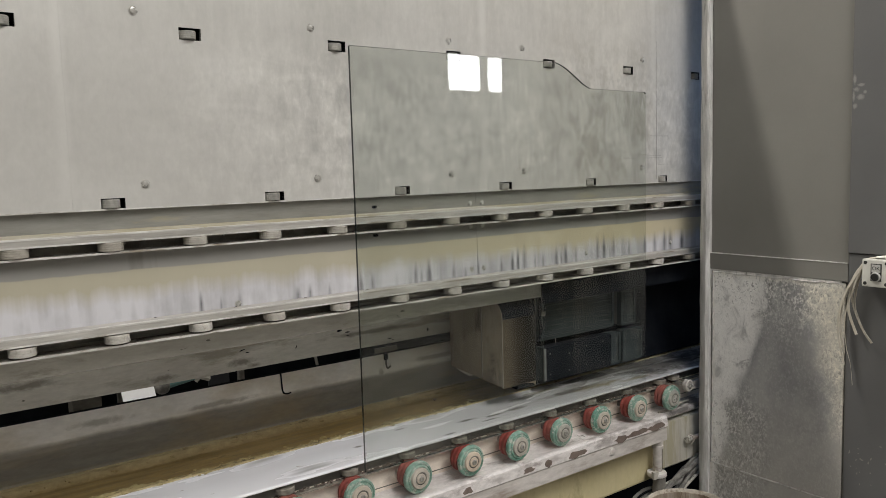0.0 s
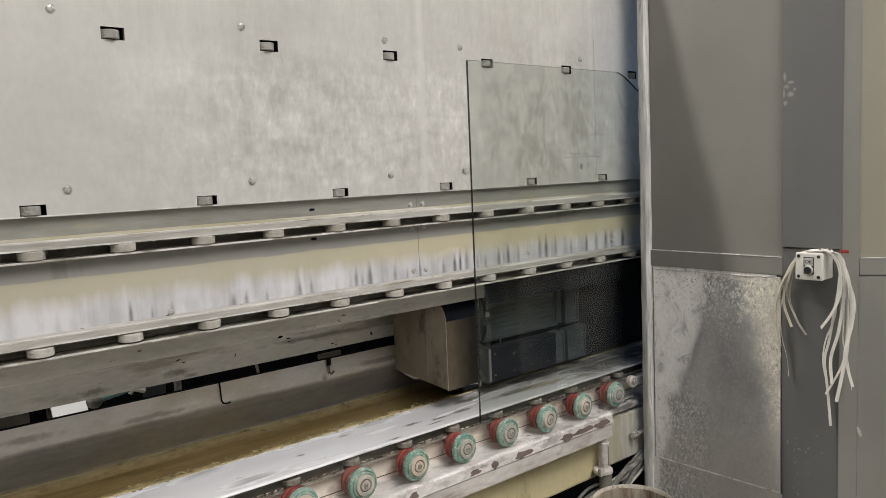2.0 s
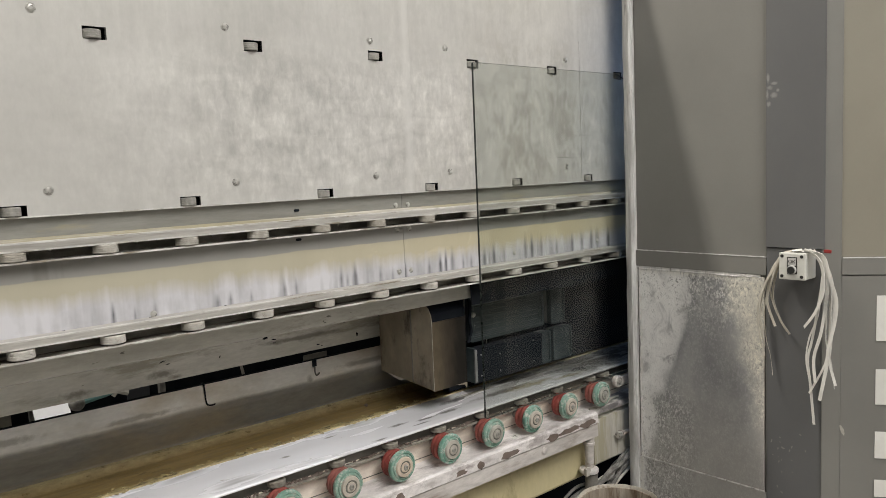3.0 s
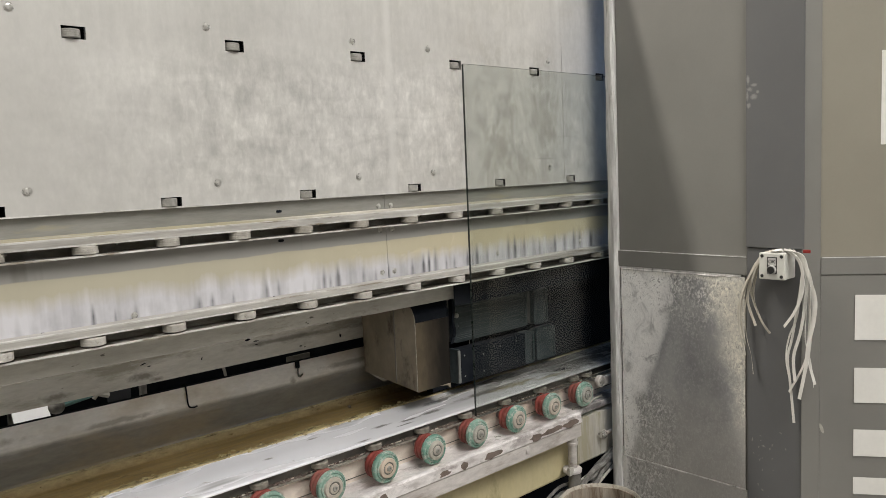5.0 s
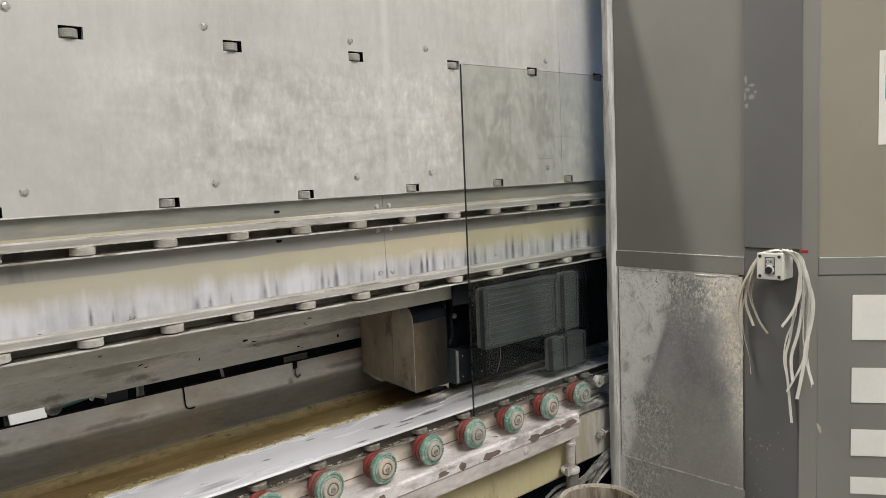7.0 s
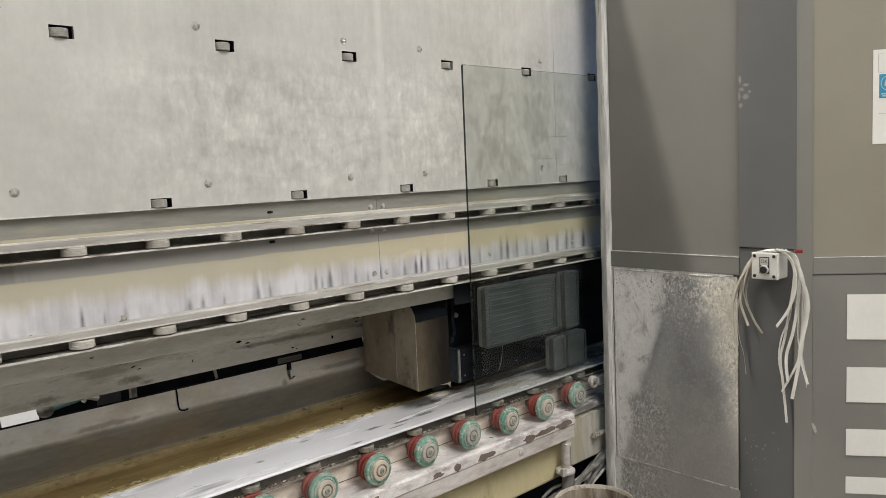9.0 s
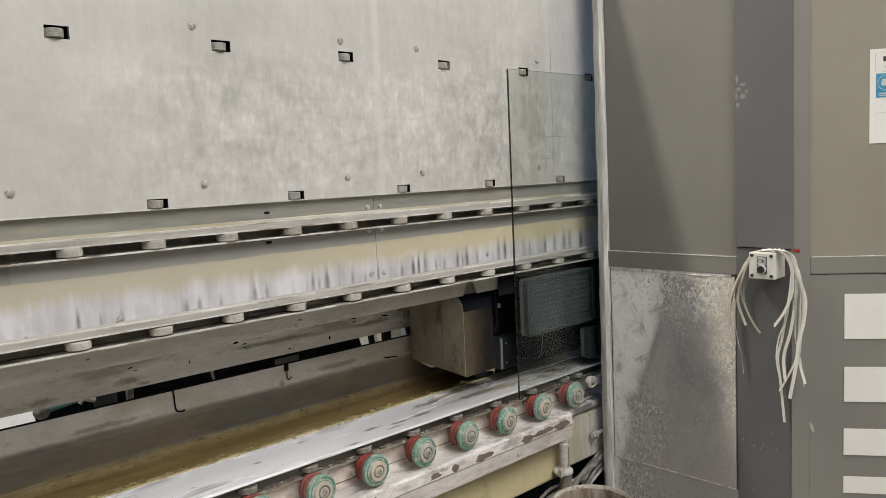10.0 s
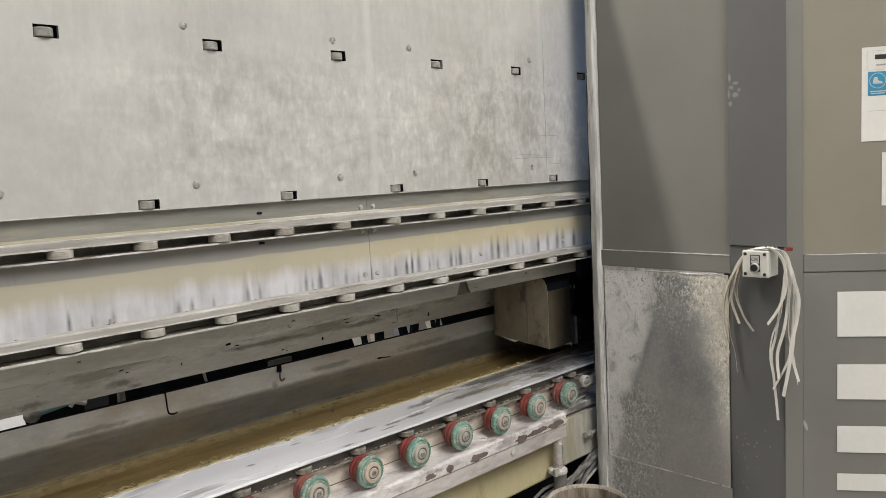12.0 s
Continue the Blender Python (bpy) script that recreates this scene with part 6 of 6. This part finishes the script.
def straps():
    """White packing straps hung over the button box, ends dangling on both sides."""
    t = thing("strap_bundle", "bundle of white plastic packing straps hung over the control box", "straps")
    side = Vector((0.35, 1, 0)).normalized()

    def strap(k, w, twist, *yz):
        x = 2.772 + 0.005 * k
        part("strap", ribbon_bm([(x - 0.004 * math.sin(0.9 * i), y + 0.022 * min(max((1.225 - z) / 0.08, 0), 1), z) for i, (y, z) in enumerate(yz)], w * 0.92, 0.0006, side, twist), M_STRAP if yz[-1][0] < 1.05 else M_STRAP_DUSTY, t)

    # over the box and down on the far side
    strap(1, 0.010, 0.3, (1.05, 1.234), (1.10, 1.228), (1.122, 1.18), (1.15, 1.11), (1.170, 1.03), (1.166, 0.96), (1.148, 0.885))
    strap(3, 0.009, -0.5, (1.06, 1.236), (1.11, 1.222), (1.130, 1.16), (1.142, 1.08), (1.138, 1.04), (1.118, 0.985))
    strap(5, 0.010, 0.6, (1.06, 1.238), (1.115, 1.215), (1.134, 1.12), (1.128, 1.06), (1.103, 1.00), (1.096, 0.985))
    strap(6, 0.009, -0.2, (1.07, 1.236), (1.118, 1.205), (1.130, 1.09), (1.108, 1.01), (1.077, 0.962))
    strap(8, 0.009, 0.9, (1.09, 1.232), (1.128, 1.18), (1.145, 1.11), (1.164, 1.03), (1.160, 0.94), (1.146, 0.88), (1.138, 0.815))
    strap(2, 0.009, 0.2, (1.08, 1.235), (1.125, 1.19), (1.152, 1.09), (1.162, 1.00), (1.150, 0.92))
    # over the box and down on the near side
    strap(1, 0.014, 0.4, (1.08, 1.235), (1.03, 1.235), (0.985, 1.20), (0.962, 1.12), (0.986, 1.05), (1.022, 0.995))
    strap(2, 0.011, -0.5, (1.06, 1.237), (0.99, 1.225), (0.950, 1.16), (0.926, 1.09), (0.932, 1.02), (0.950, 0.94), (0.955, 0.88), (0.974, 0.77))
    strap(3, 0.009, 0.6, (1.06, 1.238), (0.99, 1.215), (0.972, 1.13), (0.984, 1.03), (1.010, 0.96), (1.020, 0.89), (1.010, 0.83))
    strap(4, 0.010, -0.8, (1.05, 1.236), (0.98, 1.20), (0.956, 1.12), (0.973, 0.99), (0.997, 0.90), (0.993, 0.82))
    strap(5, 0.009, 0.9, (1.05, 1.239), (0.985, 1.21), (0.960, 1.08), (0.962, 0.96), (0.946, 0.89), (0.938, 0.81))
    strap(6, 0.010, 0.3, (1.04, 1.237), (0.972, 1.18), (0.950, 1.05), (0.956, 0.95), (0.968, 0.88), (1.016, 0.78))
    strap(7, 0.009, -0.3, (1.04, 1.238), (0.985, 1.19), (0.985, 1.09), (1.006, 0.96), (1.022, 0.89), (1.015, 0.81), (1.002, 0.68))
    strap(8, 0.009, -1.0, (1.03, 1.236), (0.965, 1.17), (0.944, 1.06), (0.954, 0.94), (0.958, 0.89), (0.940, 0.815))


straps()
key = thing("red_key", "small dark red plastic key handle beside the control box", "key")
part("stem", tube_bm([(CX - 0.004, 1.004, 1.2315), (CX - 0.022, 0.996, 1.2325)], 0.0022, 8), M_RED, key)
part("grip", box_bm(CX - 0.030, CX - 0.022, 0.977, 1.0, 1.2275, 1.2385, bev=0.003), M_RED, key)
scr = thing("tape_scrap", "small scrap of clear tape on the booth wall", "tape")
bm = bmesh.new()
leaf = [(-0.055, 0.696), (-0.051, 0.706), (-0.0505, 0.720), (-0.053, 0.733), (-0.058, 0.729), (-0.061, 0.716), (-0.0595, 0.703)]
lo, hi = [bm.verts.new((-0.0006, y, z)) for y, z in leaf], [bm.verts.new((-0.0016, y, z)) for y, z in leaf]
bm.faces.new(lo)
bm.faces.new(hi)
for i in range(7):
    bm.faces.new((lo[i], lo[(i + 1) % 7], hi[(i + 1) % 7], hi[i]))
ob = part("film", bm, M_DISC, scr)
ob.matrix_basis = TURN_WORLD @ Matrix.Translation((0, -0.055, 0.667)) @ Matrix.Rotation(radians(-18), 4, "X") @ Matrix.Translation((0, 0.055, -0.715))

bit = thing("paper_bit", "small white paper bit on the conveyor shelf", "paper")
part("sheet", box_bm(-0.013, 0.013, -0.008, 0.008, 0.0, 0.0012), M_WHITE, bit).matrix_basis = pose(2.238, 1.785, 0.6065, 0, 0, 24)

# ---- glass sheet ----
G_X0, G_Z0, G_Z1 = 1.387, 0.700, 1.867


def glass_outline():
    pts = [(0.004, 0.0), (1.200, 0.0), (1.204, 0.004), (1.204, G_Z1 - G_Z0 - 0.082), (1.200, G_Z1 - G_Z0 - 0.078), (0.920, G_Z1 - G_Z0 - 0.076)]
    for i in range(1, 9):
        t = i / 9
        s = t * t * (3 - 2 * t)
        pts.append((0.920 - 0.145 * t, G_Z1 - G_Z0 - 0.076 + 0.072 * (0.5 * s + 0.5 * t)))
    pts += [(0.770, G_Z1 - G_Z0 - 0.003), (0.760, G_Z1 - G_Z0), (0.0025, G_Z1 - G_Z0), (0.0, G_Z1 - G_Z0 - 0.0025), (0.0, 0.004)]
    return pts


def glass_sheet():
    g = thing("glass_sheet", "clear float glass sheet with a stepped upper corner", "glass")
    pts = glass_outline()
    n = len(pts)
    y0, y1 = 0.0, 0.008
    bm = bmesh.new()
    bm.faces.new([bm.verts.new((x, y0, z)) for x, z in pts])
    bm.faces.new([bm.verts.new((x, y1, z)) for x, z in reversed(pts)])
    pane = link_mesh("pane", bm, M_GLASS, g)
    pane.visible_shadow = False
    bm = bmesh.new()
    a = [bm.verts.new((x, y0, z)) for x, z in pts]
    b = [bm.verts.new((x, y1, z)) for x, z in pts]
    for i in range(n):
        if pts[i][0] < 1.203 or pts[(i + 1) % n][0] < 1.203:
            bm.faces.new((a[i], a[(i + 1) % n], b[(i + 1) % n], b[i]))
    part("ground_edge", bm, M_GLASS_EDGE, g, "dark ground glass edge").visible_shadow = False
    bm = bmesh.new()
    bm.faces.new([bm.verts.new(p) for p in ((1.204, y0, 0.004), (1.204, y1, 0.004), (1.204, y1, G_Z1 - G_Z0 - 0.082), (1.204, y0, G_Z1 - G_Z0 - 0.082))])
    part("clear_edge", bm, M_GLASS, g, "clear polished glass edge").visible_shadow = False
    return g


glass = glass_sheet()

# ---- gripper carriage behind the glass ----
carriage = thing("gripper_carriage", "black gripper carriage with ribbed rubber pads and a dirty sheet shroud", "carriage")
SX, SR = 1.983, 2.132
side = [(1.900, 0.806), (1.900, 1.040), (1.904, 1.060), (1.915, 1.080), (1.935, 1.092), (1.965, 1.098), (2.002, 1.16), (2.181, 1.16), (2.181, 0.830), (2.002, 0.818)]


def shroud():
    bm = bmesh.new()
    ring = [bm.verts.new((SX + (0.0 if y < 2.0 else -0.004), y, z)) for y, z in side]
    back = [bm.verts.new((SX + 0.003, y, z)) for y, z in side]
    n = len(side)
    for i in range(n):
        bm.faces.new((ring[i], ring[(i + 1) % n], back[(i + 1) % n], back[i]))
    bm.faces.new((ring[0], ring[1], ring[2], ring[3], ring[4], ring[5], ring[6], ring[9]))
    bm.faces.new((ring[6], ring[7], ring[8], ring[9]))
    bm.faces.new(back)
    ch = part("shroud_cheek", bm, M_SHROUD, carriage, "dirty galvanised shroud cheek")
    part("seam", box_bm(SX - 0.0055, SX - 0.001, 2.000, 2.004, 0.82, 1.15), M_CHANNEL, ch)
    # this sheet's colour already holds its shade
    part("shroud_front", box_bm(SX + 0.002, SR, 1.899, 1.902, 0.804, 1.035), M_SHROUD_DARK, carriage, "grimy shroud front, shaded to black in its colour")
    part("shroud_edge", tube_bm([(SX, 1.899, 0.806), (SX, 1.899, 1.04)], 0.0016, 6), M_ROLLER_DIRTY, carriage)
    part("shroud_bottom", profile_bm([(1.900, 0.806), (2.181, 0.830), (2.181, 0.833), (1.900, 0.809)], SX, SR), M_SHROUD, carriage)
    part("shroud_hood", profile_bm([(1.903, 1.035), (1.906, 1.062), (1.930, 1.088), (1.99, 1.098), (2.0, 1.16), (2.18, 1.16), (2.18, 1.02), (1.92, 1.03)], SX + 0.003, SR + 0.006), M_BLACK, carriage, "black rubber hood")
    part("shroud_right", box_bm(SR - 0.003, SR, 1.902, 2.18, 0.83, 1.09), M_BLACK, carriage)
    bm = bmesh.new()
    bm.faces.new([bm.verts.new(p) for p in ((1.982, 2.05, 0.821), (1.980, 2.16, 0.829), (1.976, 2.11, 0.820), (1.975, 2.07, 0.815))])
    part("torn_flap", bm, M_ROLLER, carriage, "pale torn flap under the shroud")
    bm = bmesh.new()
    bm.faces.new([bm.verts.new(p) for p in ((2.08, 1.898, 0.806), (2.132, 1.898, 0.806), (2.128, 1.897, 0.786), (2.118, 1.897, 0.800))])
    part("torn_flap", bm, M_SHROUD, carriage, "torn flap under the shroud")


shroud()
part("frame_plate", box_bm(2.150, 3.30, 2.014, 2.05, 0.742, 1.33, bev=0.004), M_BLACK, carriage)
part("frame_side", box_bm(2.140, 2.165, 1.995, 2.17, 0.80, 1.30), M_BLACK, carriage)
for x in (2.118, 2.172):
    part("post", box_bm(x, x + 0.022, 1.965, 1.985, 1.04, 1.30, bev=0.003), M_SHROUD, carriage)
part("hose", tube_bm(smooth_path([(2.175, 1.93, 1.10), (2.182, 1.925, 1.06), (2.172, 1.92, 1.01), (2.184, 1.925, 0.97), (2.172, 1.93, 0.93)], 6), 0.006), M_BLACK, carriage, "thin dirty hose", True)
part("fitting", lathe_bm([(0.004, 0), (0.009, 0.002), (0.009, 0.016), (0.005, 0.018)], "y", 12, (2.215, 1.94, 1.02)), M_BOLT, carriage)

part("upper_cover", box_bm(2.135, 3.30, 1.8655, 1.8695, 1.075, 1.1525), M_BLACK, carriage, "black cover strip under the rail")
LOW_Y = 1.930
lowbar = part("lower_bar", box_bm(2.212, 2.560, LOW_Y + 0.004, LOW_Y + 0.05, 0.776, 0.898, bev=0.004), M_BLACK, carriage, "black bar with screws")
part("bar_cheek", box_bm(2.201, 2.211, LOW_Y, LOW_Y + 0.045, 0.778, 0.902, bev=0.003), M_PAD, lowbar)
part("cheek_edge", box_bm(2.1995, 2.2105, LOW_Y - 0.003, LOW_Y + 0.004, 0.782, 0.898, bev=0.002), M_PAD_SIDE, lowbar, "worn grey cheek edge")
s0 = None
for x, z in ((2.235, 0.875), (2.235, 0.80), (2.33, 0.862), (2.33, 0.80), (2.42, 0.875), (2.42, 0.805), (2.51, 0.878), (2.51, 0.80)):
    if s0 is None:
        s0 = part("screw", lathe_bm([(0.003, 0.0), (0.003, -0.0015), (0.0015, -0.002)], "y", 10), M_PAD_SIDE, lowbar)
        s0.location = (x, LOW_Y + 0.004, z)
    else:
        copy_thing(s0, pose(x, LOW_Y + 0.004, z))



def pad(x0, x1, z0, z1, ribs, border=0.012):
    """Suction pad: body, raised rim and ribs; its face lies at y = 0 in its own space."""
    cx, cz = (x0 + x1) / 2, (z0 + z1) / 2
    w, h = (x1 - x0) / 2, (z1 - z0) / 2
    p = part("gripper_pad", add_prism(bmesh.new(), rounded(-w, w, -h, h, 0.012), 0.006, 0.022), M_PAD, carriage, "ribbed grey-green rubber gripper pad")
    part("pad_side", add_prism(bmesh.new(), rounded(-w + 0.001, w - 0.001, -h + 0.001, h - 0.001, 0.012), 0.0225, 0.040), M_PAD_SIDE, p, "grey pad body")
    o, i = rounded(-w, w, -h, h, 0.012), rounded(-w + border, w - border, -h + border, h - border, 0.008)
    bm = bmesh.new()
    n = len(o)
    rows = [[bm.verts.new((x, y, z)) for x, z in pts] for pts, y in ((o, 0.0058), (o, 0.001), ([((a[0] + b[0]) / 2, (a[1] + b[1]) / 2) for a, b in zip(o, i)], -0.0005), (i, 0.001), (i, 0.0058))]
    for a, b in zip(rows, rows[1:]):
        for k in range(n):
            bm.faces.new((a[k], a[(k + 1) % n], b[(k + 1) % n], b[k]))
    part("rim", bm, M_PAD, p, "", True)
    for inset in (border * 1.35, border * 1.95):
        a, b = rounded(-w + inset, w - inset, -h + inset, h - inset, 0.006), rounded(-w + inset + 0.0022, w - inset - 0.0022, -h + inset + 0.0022, h - inset - 0.0022, 0.005)
        bm = bmesh.new()
        rows = [[bm.verts.new((x, y, z)) for x, z in pts] for pts, y in ((a, 0.0059), (a, 0.0046), (b, 0.0046), (b, 0.0059))]
        for r0, r1 in zip(rows, rows[1:]):
            for k in range(n):
                bm.faces.new((r0[k], r0[(k + 1) % n], r1[(k + 1) % n], r1[k]))
        part("bead", bm, M_PAD_RIB, p)
    span = h - border * 2.6
    step = 2 * span / max(ribs - 1, 1)
    ri = None
    for k in range(ribs):
        z = -span + step * k
        if ri is None:
            ri = part("rib", profile_bm([(0.0058, -0.002), (0.0047, -0.001), (0.0047, 0.001), (0.0058, 0.002)], -w + border * 2.7, w - border * 2.7), M_PAD_RIB, p)
            ri.location = (0, 0, z)
        else:
            copy_thing(ri, pose(0, 0, z))
    b = part("pad_screw", lathe_bm([(0.003, 0.006), (0.003, 0.0045), (0.002, 0.004)], "y", 8), M_PAD_SIDE, p)
    b.location = (-w + border * 2.2, 0, h * 0.45)
    copy_thing(b, pose(w - border * 2.2, 0, h * 0.45))
    copy_thing(b, pose(-w + border * 2.2, 0, -h * 0.45))
    copy_thing(b, pose(w - border * 2.2, 0, -h * 0.45))
    part("rod", lathe_bm([(0.012, 0.04), (0.012, 0.17)], "y", 12), M_BLACK, p)
    return p, cx, cz


PADS = [pad(2.224, 2.619, 0.914, 1.126, 9), pad(2.660, 2.745, 0.909, 1.127, 4, 0.009), pad(2.581, 2.656, 0.762, 0.888, 3, 0.009), pad(2.670, 2.785, 0.762, 0.890, 3, 0.009)]
part("thread", tube_bm(smooth_path([(-0.112, 0.008, -0.104), (-0.1215, 0.006, -0.158), (-0.1385, 0.007, -0.195)], 4), 0.0008, 6), M_ROLLER, PADS[0][0], "loose pale thread")
OUT, BACK = 1.8075, 1.972


# ---- movement ----
SHIFT = [(0, 0.0), (8.5, 0.0), (8.75, 0.005), (9.0, 0.034), (9.5, 0.140), (10.0, 0.268), (10.5, 0.395), (11.0, 0.521), (11.5, 0.648), (12.0, 0.772)]


STOP = 0.763
GLASS = [(0.0, 0.0), (0.5, 0.177), (1.0, 0.361), (1.5, 0.541), (1.75, 0.606), (2.0, 0.644), (2.5, 0.684), (3.0, 0.730), (3.3, 0.754), (3.6, STOP), (8.5, STOP)] + [(t, STOP + d) for t, d in SHIFT[2:]]


def glass_at(t):
    for (a, u), (b, v) in zip(GLASS, GLASS[1:]):
        if t <= b:
            return u + (v - u) * (t - a) / (b - a)
    return GLASS[-1][1]


def motions():
    walk(carriage, [(t, pose(d, 0, 0)) for t, d in SHIFT])
    walk(glass, [(t, pose(G_X0 + d, GLASS_Y, G_Z0)) for t, d in GLASS])
    for k, w in enumerate(WHEELS):
        x, y, z = w.location
        walk(w, [(0.1 * i, pose(x, y, z, 0, math.degrees(glass_at(0.1 * i) / 0.0425) + 47 * k, 0)) for i in range(121)])
    starts = [(5.55, 6.95), (5.75, 6.7), (5.4, 6.0), (6.2, 7.0)]
    for (p, cx, cz), (a, b) in zip(PADS, starts):
        rows = [(0, BACK), (a, BACK), (a + 0.3 * (b - a), BACK - 0.22 * (BACK - OUT)), (a + 0.6 * (b - a), BACK - 0.62 * (BACK - OUT)), (b, OUT), (12, OUT)]
        walk(p, [(t, pose(cx, y, cz)) for t, y in rows])


motions()
